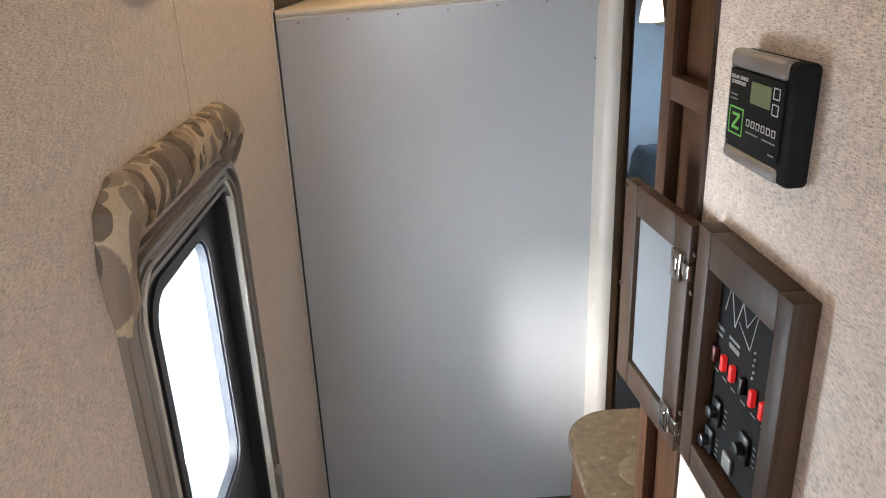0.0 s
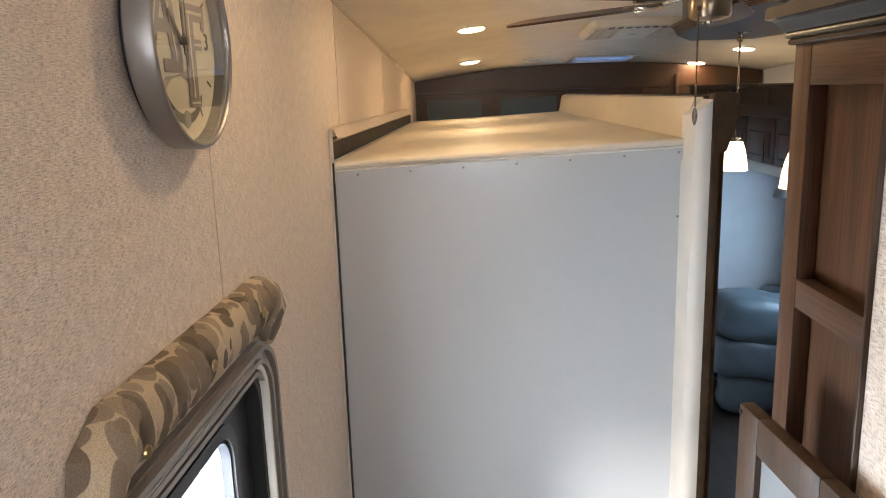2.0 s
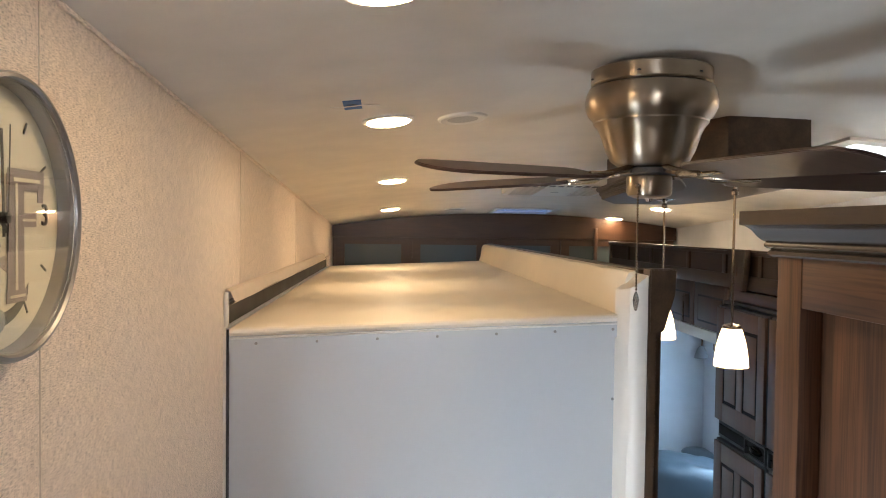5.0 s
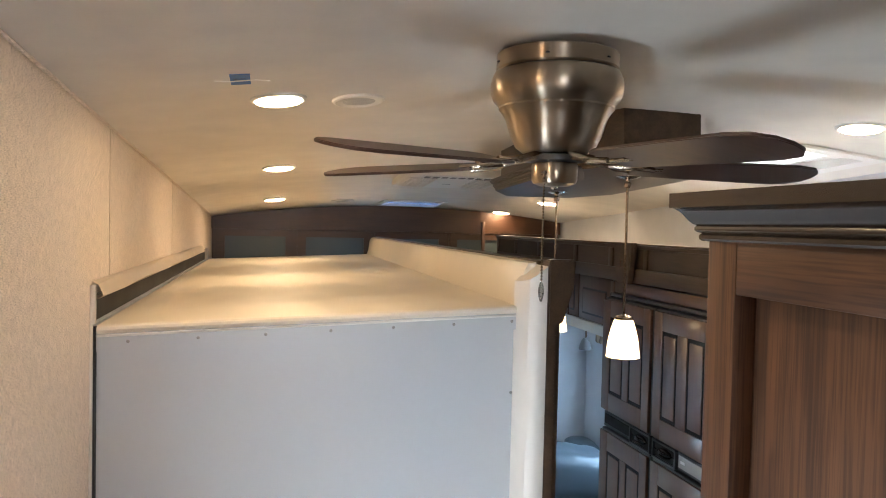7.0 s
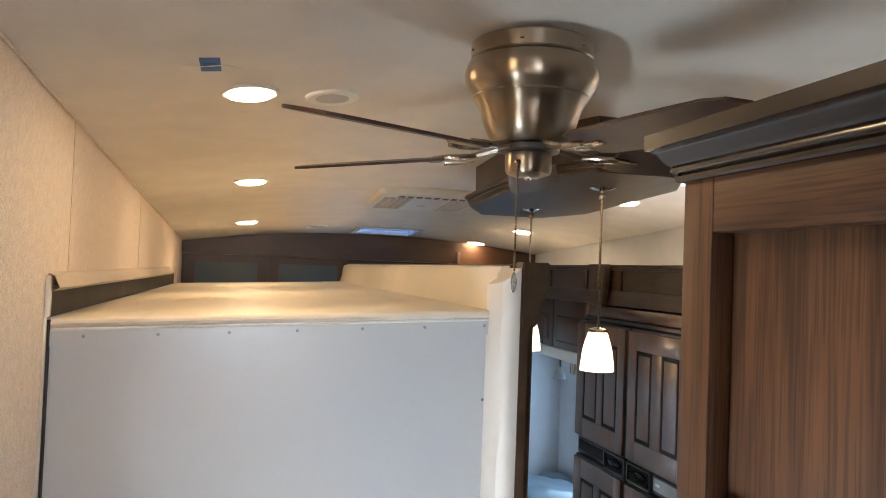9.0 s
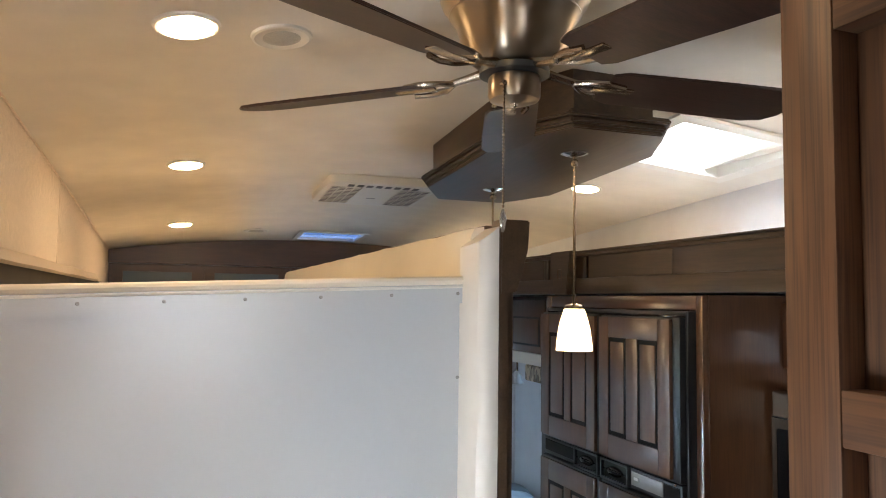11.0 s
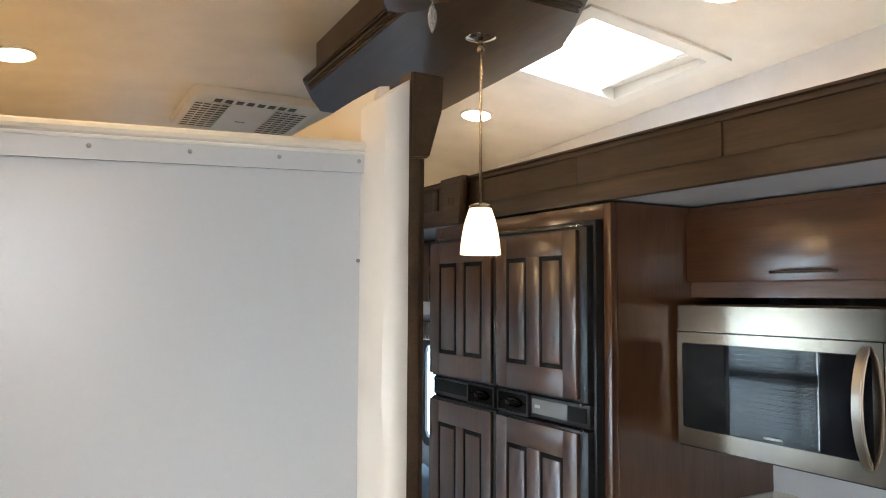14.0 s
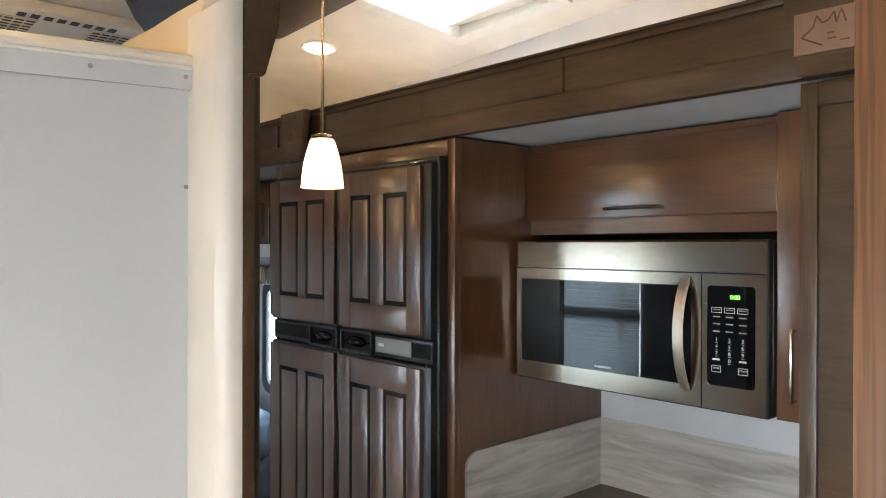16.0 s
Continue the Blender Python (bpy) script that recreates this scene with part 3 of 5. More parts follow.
# drooping cover strip over the gap above the roof
strip = bmesh.new()
row = []
for k in range(13):
    y = 2.985 + (5.6 - 2.985) * k / 12
    wob = 0.006 * math.sin(k * 1.7)
    row.append([strip.verts.new(p) for p in ((0.002, y, 2.062), (0.016, y, 2.055 + wob), (0.028 + wob, y, 2.028), (0.016, y, 2.02), (0.003, y, 2.024))])
for a, b in zip(row, row[1:]):
    for k in range(4):
        strip.faces.new((a[k], a[k + 1], b[k + 1], b[k]))
part("cover_strip", strip, M_STRIP, box, "curled cream cover strip")
# added dark board that stands in for shade inside the open gap
part("gap_shadow_board", boxes((-0.055, -0.02, 3.0, 6.2, 1.952, 2.03)), M_GAP, box, "grey-brown board painting the shade in the gap")
part("cover_end", boxes((0.001, 0.012, 2.972, 2.99, 1.962, 2.055), bevel=0.003), M_FLANGE, box)
# upstand along the room side of the roof, wrapped end post
ups = bmesh.new()
up_rows = []
for k in range(25):
    y = 2.985 + (6.2 - 2.985) * k / 24
    w = 0.004 * math.sin(k * 2.3)
    up_rows.append([ups.verts.new(p) for p in ((1.043 + w * 0.5, y, box_top(1.043) - 0.01), (1.054, y, 2.04 + w), (1.062, y, 2.095), (1.072, y, 2.114 + w * 0.5), (1.094, y, 2.118), (1.098, y, 2.0))])
for a, b in zip(up_rows, up_rows[1:]):
    for k in range(5):
        ups.faces.new((a[k], a[k + 1], b[k + 1], b[k]))
ups.faces.new(up_rows[0]), ups.faces.new(up_rows[-1])
part("upstand", ups, M_VINYL, box, "cream wrapped upstand on the roof edge")
post = bmesh.new()
prow = []
for k in range(22):
    z = 0.0 + 2.112 * k / 21
    w = 0.0025 * math.sin(k * 1.9) + 0.0015 * math.sin(k * 4.1)
    fold = 0.045 * max(0.0, (z - 1.95) / 0.162) ** 2
    prow.append([post.verts.new((p[0], p[1], z - fold * (1.098 - p[0]) / 0.058)) for p in ((1.040, 2.999, z), (1.044, 2.955 + w, z), (1.052 + w, 2.915, z), (1.066, 2.902 + w, z), (1.084, 2.899, z), (1.097, 2.903, z), (1.098, 2.999, z))])
for a, b in zip(prow, prow[1:]):
    for k in range(6):
        post.faces.new((a[k], a[k + 1], b[k + 1], b[k]))
post.faces.new(prow[0]), post.faces.new(prow[-1])
part("wrapped_post", post, M_FLANGE, box, "cream vinyl wrapped corner post")
part("fascia_edge", boxes((1.099, 1.122, 2.905, 2.99, 0.0, 2.11), (1.122, 1.14, 2.92, 2.99, 0.0, 2.0), bevel=0.002), M_FASCIA, box, "dark wood slide fascia edge")
part("fascia_rail", boxes((1.099, 1.135, 2.99, 6.2, 1.93, 2.122), bevel=0.003), M_FASCIA, box, "dark wood slide fascia")
part("fascia_block", prism([(1.100, 2.128), (1.172, 2.128), (1.168, 2.06), (1.140, 1.965), (1.100, 1.960)], 0.055, Matrix.Translation((0, 2.955, 0)) @ FACE_NY, 0.003), M_FASCIA, box, "tapered dark wood corner block")
part("inner_wall", boxes((0.02, 1.09, 3.041, 3.055, 0.0, 1.9), (0.02, 1.09, 6.15, 6.19, 0.0, 1.9)), M_WHITEWALL, box, "pale inner side of the slide room")
part("inner_floor", boxes((-0.05, 1.09, 3.056, 6.149, 0.0, 0.03)), M_CARPET, box)
part("end_wall", boxes((-0.05, -0.01, 3.0, 4.22, 0.0, 1.95), (-0.05, -0.01, 4.82, 6.2, 0.0, 1.95), (-0.05, -0.01, 4.22, 4.82, 0.0, 0.85), (-0.05, -0.01, 4.22, 4.82, 1.62, 1.95)), M_WHITEWALL, box)
part("rail_head", boxes((1.075, 1.098, 3.056, 6.149, 1.70, 1.899)), M_FASCIA, box)
blind = thing("window_blind", (0.0, 4.52, 0.85), "pale slatted blind over the dinette window", "blind")
part("head_rail", boxes((0.0, 0.04, 4.20, 4.84, 1.61, 1.65), bevel=0.004), M_SLAT, blind)
for k in range(24):
    sl = boxes((-0.016, 0.016, 4.21, 4.83, -0.001, 0.001))
    sl.transform(Matrix.Translation((0.018, 0, 0.87 + 0.031 * k)) @ Matrix.Rotation(radians(62), 4, "Y"))
    part("slat", sl, M_SLAT, blind)
part("mid_rail", boxes((-0.008, -0.002, 4.22, 4.82, 1.20, 1.27)), M_BLACK, blind, "dark window rail")
part("mullion", boxes((-0.008, -0.002, 4.32, 4.35, 0.85, 1.62)), M_BLACK, blind)
solid("backdrop", boxes((-0.09, -0.085, 4.12, 4.92, 0.75, 1.72)), M_BLINDDAY, label="bright daylight outside the dinette window", kind="structure")
solid("backdrop", boxes((0.06, 0.78, Y_FRONT - 0.10, Y_FRONT - 0.095, 1.45, 2.40)), M_FRONTDAY, label="daylight outside the window behind the stairs", kind="structure")

# ---- wall clock ----
CLK = (0.0, 1.829, 2.233)
clock = thing("wall_clock", CLK, "round silver wall clock with a printed cream dial", "clock")
R = 0.150
part("rim", lathe([(R - 0.006, 0.012), (R - 0.001, 0.015), (R, 0.046), (R - 0.002, 0.050), (R - 0.006, 0.051), (R - 0.0085, 0.048), (R - 0.0105, 0.024), (R - 0.013, 0.016)], CLK, 96, "x"), M_RIM, clock, "satin silver rim")
cover = part("glass", lathe([(R - 0.0095, 0.0425), (R - 0.0095, 0.0445)], CLK, 72, "x"), M_GLASS, clock, "clear cover glass")
cover.visible_shadow = False
part("back", lathe([(R - 0.034, 0.001), (R - 0.016, 0.004), (R - 0.0135, 0.0218)], CLK, 48, "x"), M_BLACK, clock)
part("dial", lathe([(R - 0.0112, 0.0222), (R - 0.0112, 0.0235)], CLK, 72, "x"), M_PAPER, clock, "cream printed dial")


def dial(u, v, w=0.0242):
    """A place on the dial; u to its right, v up."""
    return Matrix.Translation((CLK[0] + w, CLK[1] + u, CLK[2] + v)) @ FACE_PX


def bar(u0, v0, u1, v1, width, depth=0.0008, w=0.0242):
    depth = depth + 0.0003 * (abs(u0 * 7.3 + v1 * 3.1 + u1) % 1.0)
    a, b = Vector((u0, v0)), Vector((u1, v1))
    n = (b - a).normalized()
    s = Vector((-n.y, n.x)) * width / 2
    return prism([tuple(p) for p in (a - s, b - s, b + s, a + s)], depth, dial(0, 0, w))


lettering("numeral", "12", 0.040, dial(-0.018, 0.108), M_INK, clock)
lettering("numeral", "3", 0.036, dial(0.104, 0.003), M_INK, clock)
for stroke in (bar(-0.108, -0.035, -0.052, 0.100, 0.031), bar(-0.050, 0.100, -0.012, -0.035, 0.034), bar(-0.092, 0.016, -0.02, 0.016, 0.018), bar(-0.124, -0.035, -0.080, -0.035, 0.018), bar(-0.062, -0.035, 0.002, -0.035, 0.018)):
    part("print_stroke", stroke, M_MAUVE, clock)
for stroke in (bar(0.036, -0.085, 0.036, 0.048, 0.036), bar(0.02, 0.042, 0.100, 0.042, 0.024), bar(0.045, -0.002, 0.082, -0.002, 0.016), bar(0.016, -0.085, 0.06, -0.085, 0.014), bar(0.092, 0.018, 0.092, 0.042, 0.012)):
    part("print_stroke", stroke, M_MAUVE, clock)
for stroke in (bar(-0.107, -0.028, -0.053, 0.094, 0.004, 0.0004, 0.0254), bar(-0.049, 0.094, -0.018, -0.028, 0.004, 0.0004, 0.0256), bar(-0.116, -0.035, -0.09, -0.035, 0.003, 0.0004, 0.0258), bar(0.05, -0.002, 0.078, -0.002, 0.003, 0.0004, 0.0254), bar(0.022, -0.085, 0.054, -0.085, 0.003, 0.0004, 0.0258), bar(0.036, -0.078, 0.036, 0.038, 0.005, 0.0004, 0.0254), bar(0.03, 0.042, 0.09, 0.042, 0.004, 0.0004, 0.0254)):
    part("print_stroke", stroke, M_PAPER, clock)
tail = []
for k in range(13):
    a = k / 12
    tail.append((-0.092 + 0.125 * a, -0.092 + 0.034 * math.sin(a * 3.0) + 0.02 * a))
tail += [(0.03, -0.062), (0.015, -0.04), (-0.02, -0.048), (-0.06, -0.05), (-0.085, -0.066)]
part("print", prism(tail, 0.0006, dial(0, 0, 0.0239)), M_TAUPE, clock, "taupe animal-tail print")
moon = [(0.075 * math.sin(radians(a)), -0.045 - 0.07 * math.cos(radians(a))) for a in range(-55, 56, 10)]
moon += [(0.078 * math.sin(radians(a)), -0.035 - 0.066 * math.cos(radians(a))) for a in range(55, -56, -10)]
part("print", prism(moon, 0.0006, dial(0, 0)), M_INK, clock)
part("emblem", lathe([(0.0125, 0), (0.0125, 0.0012), (0.010, 0.0016)], (CLK[0] + 0.024, CLK[1], CLK[2] - 0.108), 20, "x"), M_DIMINK, clock, "small round grey emblem")
for h in (1, 2, 4, 5, 7, 8, 10, 11):
    a = radians(90 - 30 * h)
    part("tick", bar(0.108 * math.cos(a), 0.108 * math.sin(a), 0.122 * math.cos(a), 0.122 * math.sin(a), 0.0025), M_INK, clock)
part("minute_hand", bar(0.0, -0.02, -0.004, 0.092, 0.004, 0.001, 0.030), M_INK, clock)
part("hour_hand", bar(0.01, -0.014, -0.042, 0.038, 0.006, 0.001, 0.028), M_INK, clock)
part("second_hand", bar(0.004, -0.035, 0.010, 0.098, 0.0012, 0.0008, 0.032), M_INK, clock)
part("hub", lathe([(0.006, 0), (0.006, 0.012), (0.002, 0.013)], (CLK[0] + 0.0237, CLK[1], CLK[2]), 16, "x"), M_BLACK, clock)

# ---- hall wall: solar controller and control panel ----
ctl = thing("solar_controller", (0.848, 1.35, 1.84), "black and silver solar charge controller on the linen wall", "controller")
part("body", boxes((0.8205, 0.8475, 1.274, 1.432, 1.834, 1.967), bevel=0.007, seg=3), M_MATT, ctl)
part("silver_band", boxes((0.8165, 0.835, 1.293, 1.4315, 1.946, 1.9685), bevel=0.006, seg=3), M_SILVER, ctl, "brushed silver upper band")
part("silver_band", boxes((0.8165, 0.835, 1.293, 1.4335, 1.8350, 1.852), bevel=0.006, seg=3), M_SILVER, ctl, "brushed silver lower band")
part("silver_edge", boxes((0.8175, 0.836, 1.428, 1.4322, 1.846, 1.964), bevel=0.002), M_SILVER, ctl)
part("face", boxes((0.8170, 0.8203, 1.292, 1.4278, 1.8585, 1.9455), bevel=0.0012), M_MATT, ctl)
CX = 0.8168


def nx(u, v, x=CX):
    return Matrix.Translation((x, u, v)) @ FACE_NX


def outline_box(y0, y1, z0, z1, t, x):
    """A thin printed rectangle outline, seen from -x."""
    return boxes((x - 0.0006, x, y0, y1, z0, z0 + t), (x - 0.0006, x, y0, y1, z1 - t, z1), (x - 0.0006, x, y0, y0 + t, z0 + t, z1 - t), (x - 0.0006, x, y1 - t, y1, z0 + t, z1 - t))


part("lcd", boxes((CX - 0.0006, CX, 1.319, 1.368, 1.9125, 1.937)), M_LCD, ctl, "pale green display window")
lettering("caption", "SOLAR CHARGE\nCONTROLLER", 0.0062, nx(1.4235, 1.9335), M_WHITEINK, ctl, 0.0003, "LEFT")
part("logo", outline_box(1.382, 1.420, 1.869, 1.902, 0.0018, CX), M_GREEN, ctl, "green square emblem")
part("logo_mark", prism([(-1.411, 1.895), (-1.391, 1.895), (-1.391, 1.8915), (-1.4045, 1.879), (-1.391, 1.879), (-1.391, 1.8755), (-1.411, 1.8755), (-1.411, 1.879), (-1.3965, 1.8915), (-1.411, 1.8915)], 0.0005, at_x(CX)), M_GREEN, ctl)
for zz in (1.932, 1.9145):
    part("button", outline_box(1.299, 1.3135, zz - 0.0062, zz + 0.0062, 0.0011, CX), M_WHITEINK, ctl)
for k in range(6):
    y = 1.368 - 0.0128 * k
    part("icon", outline_box(y - 0.0042, y + 0.0042, 1.885, 1.893, 0.001, CX), M_WHITEINK, ctl)
for y0, y1, z in ((1.34, 1.372, 1.877), (1.298, 1.33, 1.877), (1.298, 1.312, 1.864), (1.402, 1.422, 1.915), (1.402, 1.422, 1.91)):
    part("caption_bar", boxes((CX - 0.0003, CX, y0, y1, z, z + 0.0018)), M_DIMINK, ctl)

pan = thing("control_panel_cabinet", (0.848, 1.36, 1.34), "brown wood frame round a black switch panel", "control panel")
PF = (1.213, 1.480, 1.347, 1.728)
part("stile", boxes((0.815, 0.8475, PF[1] - 0.042, PF[1], PF[2], PF[3]), bevel=0.003), M_PANELWOOD, pan)
part("stile", boxes((0.815, 0.8475, PF[0], PF[0] + 0.034, PF[2], PF[3]), bevel=0.003), M_PANELWOOD, pan)
for za, zb in ((PF[3] - 0.052, PF[3]), (PF[2], PF[2] + 0.045)):
    part("rail", boxes((0.8158, 0.8475, PF[0] + 0.0345, PF[1] - 0.0425, za, zb), bevel=0.002), M_PANELWOOD, pan)
plate = part("switch_plate", boxes((0.838, 0.8472, PF[0] + 0.0345, PF[1] - 0.0425, PF[2] + 0.0455, PF[3] - 0.0525)), M_MATT, pan, "black switch plate")
PX = 0.8378
for y, mat in (((1.427, M_DIMRED), (1.399, M_RED), (1.371, M_RED), (1.340, M_BLACK), (1.310, M_RED), (1.281, M_RED))):
    part("switch", boxes((PX - 0.008, PX, y - 0.0048, y + 0.0048, 1.538, 1.562), bevel=0.002), mat, pan, "red lit rocker switch" if mat is M_RED else "unlit rocker switch")
    part("caption_bar", boxes((PX - 0.0004, PX, y - 0.007, y + 0.007, 1.523, 1.5255)), M_DIMINK, pan)
for y, z in ((1.406, 1.468), (1.422, 1.410), (1.317, 1.470)):
    part("knob", boxes((PX - 0.006, PX, y - 0.013, y + 0.013, z - 0.021, z + 0.021), bevel=0.003), M_BLACK, pan)
    part("dial", lathe([(0.009, 0), (0.009, -0.010), (0.007, -0.011)], (PX - 0.006, y, z), 16, "x"), M_BLACK, pan)
    for j in range(4):
        part("caption_bar", boxes((PX - 0.0004, PX, y - 0.026, y - 0.018, z - 0.014 + 0.009 * j, z - 0.012 + 0.009 * j)), M_DIMINK, pan)
part("meter", boxes((PX - 0.005, PX, 1.345, 1.373, 1.402, 1.428), bevel=0.002), M_GREYPLASTIC, pan)
pic = [(1.418, 1.622), (1.405, 1.664), (1.385, 1.612), (1.368, 1.655), (1.352, 1.628), (1.322, 1.668), (1.338, 1.602), (1.375, 1.625)]
part("print", merged(*[tube([(PX - 0.0003, *a), (PX - 0.0003, *b)], 0.0007, 4) for a, b in zip(pic, pic[1:])]), M_WHITEINK, pan, "white line print of mountains")
for y0, y1, z0, z1 in ((1.415, 1.440, 1.588, 1.594), (1.418, 1.440, 1.578, 1.583), (1.365, 1.398, 1.590, 1.594), (1.365, 1.396, 1.578, 1.585)):
    part("caption_bar", boxes((PX - 0.0004, PX, y0, y1, z0, z1)), M_DIMINK, pan)
for j in range(5):
    part("indicator", lathe([(0.002, 0), (0.002, -0.002)], (PX, 1.322 - 0.002 * (j % 2), 1.608 - 0.009 * j), 8, "x"), M_WHITEINK, pan)

leaf = thing("cabinet_door", (0.81, 1.66, 1.33), "brown wood cabinet door with a frosted panel, swung open", "cabinet door")
TILT_DOOR = Matrix.Translation((0.833, 1.50, 0)) @ Matrix.Rotation(radians(4.2), 4, "Z") @ Matrix.Translation((-0.833, -1.50, 0))


def leaf_part(name, bm, mat, label=""):
    bm.transform(TILT_DOOR)
    return part(name, bm, mat, leaf, label)


DL = (1.500, 1.765, 1.332, 1.716)
leaf_part("stile", boxes((0.8120, 0.8330, DL[0], DL[0] + 0.055, DL[2], DL[3]), bevel=0.003), M_PANELWOOD)
leaf_part("stile", boxes((0.8120, 0.8330, DL[1] - 0.055, DL[1], DL[2], DL[3]), bevel=0.003), M_PANELWOOD)
for za, zb in ((DL[3] - 0.052, DL[3]), (DL[2], DL[2] + 0.05)):
    leaf_part("rail", boxes((0.8125, 0.8330, DL[0] + 0.0555, DL[1] - 0.0555, za, zb), bevel=0.002), M_PANELWOOD)
leaf_part("panel", boxes((0.8210, 0.8270, DL[0] + 0.0555, DL[1] - 0.0555, DL[2] + 0.0505, DL[3] - 0.0525)), M_FROST, "frosted grey panel")
for zz in (1.648, 1.385):
    leaf_part("hinge", boxes((0.8030, 0.8115, 1.510, 1.542, zz - 0.022, zz + 0.022), (0.8050, 0.8145, 1.486, 1.509, zz - 0.012, zz + 0.012), (0.8010, 0.8115, 1.518, 1.532, zz - 0.010, zz + 0.012), bevel=0.002), M_CHROME, "chrome cup hinge")
    for dz in (-0.030, 0.030):
        leaf_part("screw", lathe([(0.004, 0), (0.004, -0.002)], (0.8138, 1.486, zz + dz), 10, "x"), M_CHROME)
leaf_part("catch", lathe([(0.004, 0), (0.004, -0.005), (0.002, -0.006)], (0.8120, 1.755, 1.52), 12, "x"), M_CHROME)
leaf_part("bumper", lathe([(0.0035, 0), (0.0035, -0.002)], (0.8120, 1.758, 1.705), 12, "x"), M_BLACK)

# ---- pantry end panel beside the stairs ----
pantry = thing("pantry_cabinet", (1.15, 1.70, 0), "walnut-film pantry cabinet with recessed end panels and a crown", "cabinet")
PY0, PY1, PXF, PTOP = 1.558, 1.845, 0.872, 2.204
part("body", boxes((PXF + 0.026, 1.45, PY0, PY1 - 0.001, 0.0, PTOP)), M_WALNUT, pantry)
part("stile", boxes((PXF, PXF + 0.0255, PY1 - 0.049, PY1, 0.0, PTOP), bevel=0.0015), M_WALNUT, pantry)
part("stile", boxes((PXF, PXF + 0.0255, PY0, PY0 + 0.03, 0.0, PTOP), bevel=0.0015), M_WALNUT, pantry)
for za, zb in ((2.146, PTOP), (1.842, 1.883), (1.36, 1.40), (0.0, 0.1)):
    part("rail", boxes((PXF + 0.0006, PXF + 0.0255, PY0 + 0.0302, PY1 - 0.0492, za, zb), bevel=0.0015), M_WALNUT_Y, pantry)
crown_prof = [(0.6 * d, 0.76 * h) for d, h in [(0.0, 0.0), (0.009, 0.0), (0.0125, 0.003), (0.0125, 0.008), (0.009, 0.011), (0.014, 0.012), (0.0185, 0.015), (0.0185, 0.019), (0.016, 0.022), (0.021, 0.024), (0.027, 0.029), (0.036, 0.040), (0.044, 0.045), (0.052, 0.047), (0.052, 0.068), (0.0, 0.068)]]


def crown_run():
    """Moulding along the hall face and round the far end of the pantry."""
    bm = bmesh.new()
    rows = []
    for kind in range(3):
        line = []
        for d, h in crown_prof:
            p = {0: (PXF - d, PY0), 1: (PXF - d, PY1 + d), 2: (1.45, PY1 + d)}[kind]
            line.append(bm.verts.new((*p, PTOP - 0.004 + h)))
        rows.append(line)
    n = len(crown_prof)
    for a, b in zip(rows, rows[1:]):
        for k in range(n):
            bm.faces.new((a[k], a[(k + 1) % n], b[(k + 1) % n], b[k]))
    bm.faces.new(rows[0]), bm.faces.new(rows[2])
    return bm


part("crown", crown_run(), M_CROWN, pantry, "wide stepped crown moulding")
part("top_board", boxes((PXF, 1.45, PY0, PY1, PTOP + 0.001, PTOP + 0.046)), M_WALNUT, pantry)

desk = thing("counter", (1.1, 2.0, 0), "rounded brown counter end with an inset round lid", "counter")
desk_line = [(0.905 + 0.13 * math.cos(radians(a)), 2.07 + 0.13 * math.sin(radians(a))) for a in range(180, 89, -10)] + [(1.4, 2.2), (1.4, 1.84), (0.775, 1.84)]
part("top", prism(desk_line, 0.035, Matrix.Translation((0, 0, 0.915)), 0.006), M_STONE, desk, "glossy brown counter top")
part("lid", lathe([(0.062, 0), (0.062, 0.003), (0.058, 0.0045), (0.012, 0.0045), (0.010, 0.001)], (0.925, 1.93, 0.9502), 32), M_STONE, desk, "round lid with a finger hole")
part("finger_hole", lathe([(0.011, 0), (0.011, 0.0008)], (0.925, 1.93, 0.9548), 16), M_BLACK, desk)
part("base", boxes((0.805, 1.4, 1.84, 2.17, 0.0, 0.9145), bevel=0.004), M_WALNUT, desk)

# ---- ceiling fittings ----
def tilt_at(x, y):
    """A frame hung on the ceiling: z along its normal."""
    n = Vector((-0.12 * (x - 1.3), -0.062, -1)).normalized()
    return Matrix.Translation((x, y, ceil_z(x, y))) @ Vector((0, 0, -1)).rotation_difference(n).to_matrix().to_4x4()


def downlight(x, y):
    ob = thing("ceiling_light", (x, y, ceil_z(x, y)), "round warm recessed ceiling light, lit", "ceiling light", "recessed ceiling lights")
    m = tilt_at(x, y)
    b = lathe([(0.057, 0.0), (0.0690, 0.0), (0.068, -0.005), (0.063, -0.008), (0.0585, -0.007)], (0, 0, 0), 40)
    b.transform(m)
    part("trim_ring", b, M_WHITEPLASTIC, ob, "white trim ring")
    b = lathe([(0.0575, -0.0065), (0.052, -0.0105), (0.036, -0.0135), (0.010, -0.0148)], (0, 0, 0), 32)
    b.transform(m)
    part("lens", b, M_LENS, ob, "glowing lens")
    return ob


for x, y in ((0.42, 2.08), (0.42, 2.99), (0.432, 4.25), (0.42, 5.66), (2.075, 2.965), (2.08, 4.20), (2.085, 5.50), (2.05, 6.35)):
    downlight(x, y)


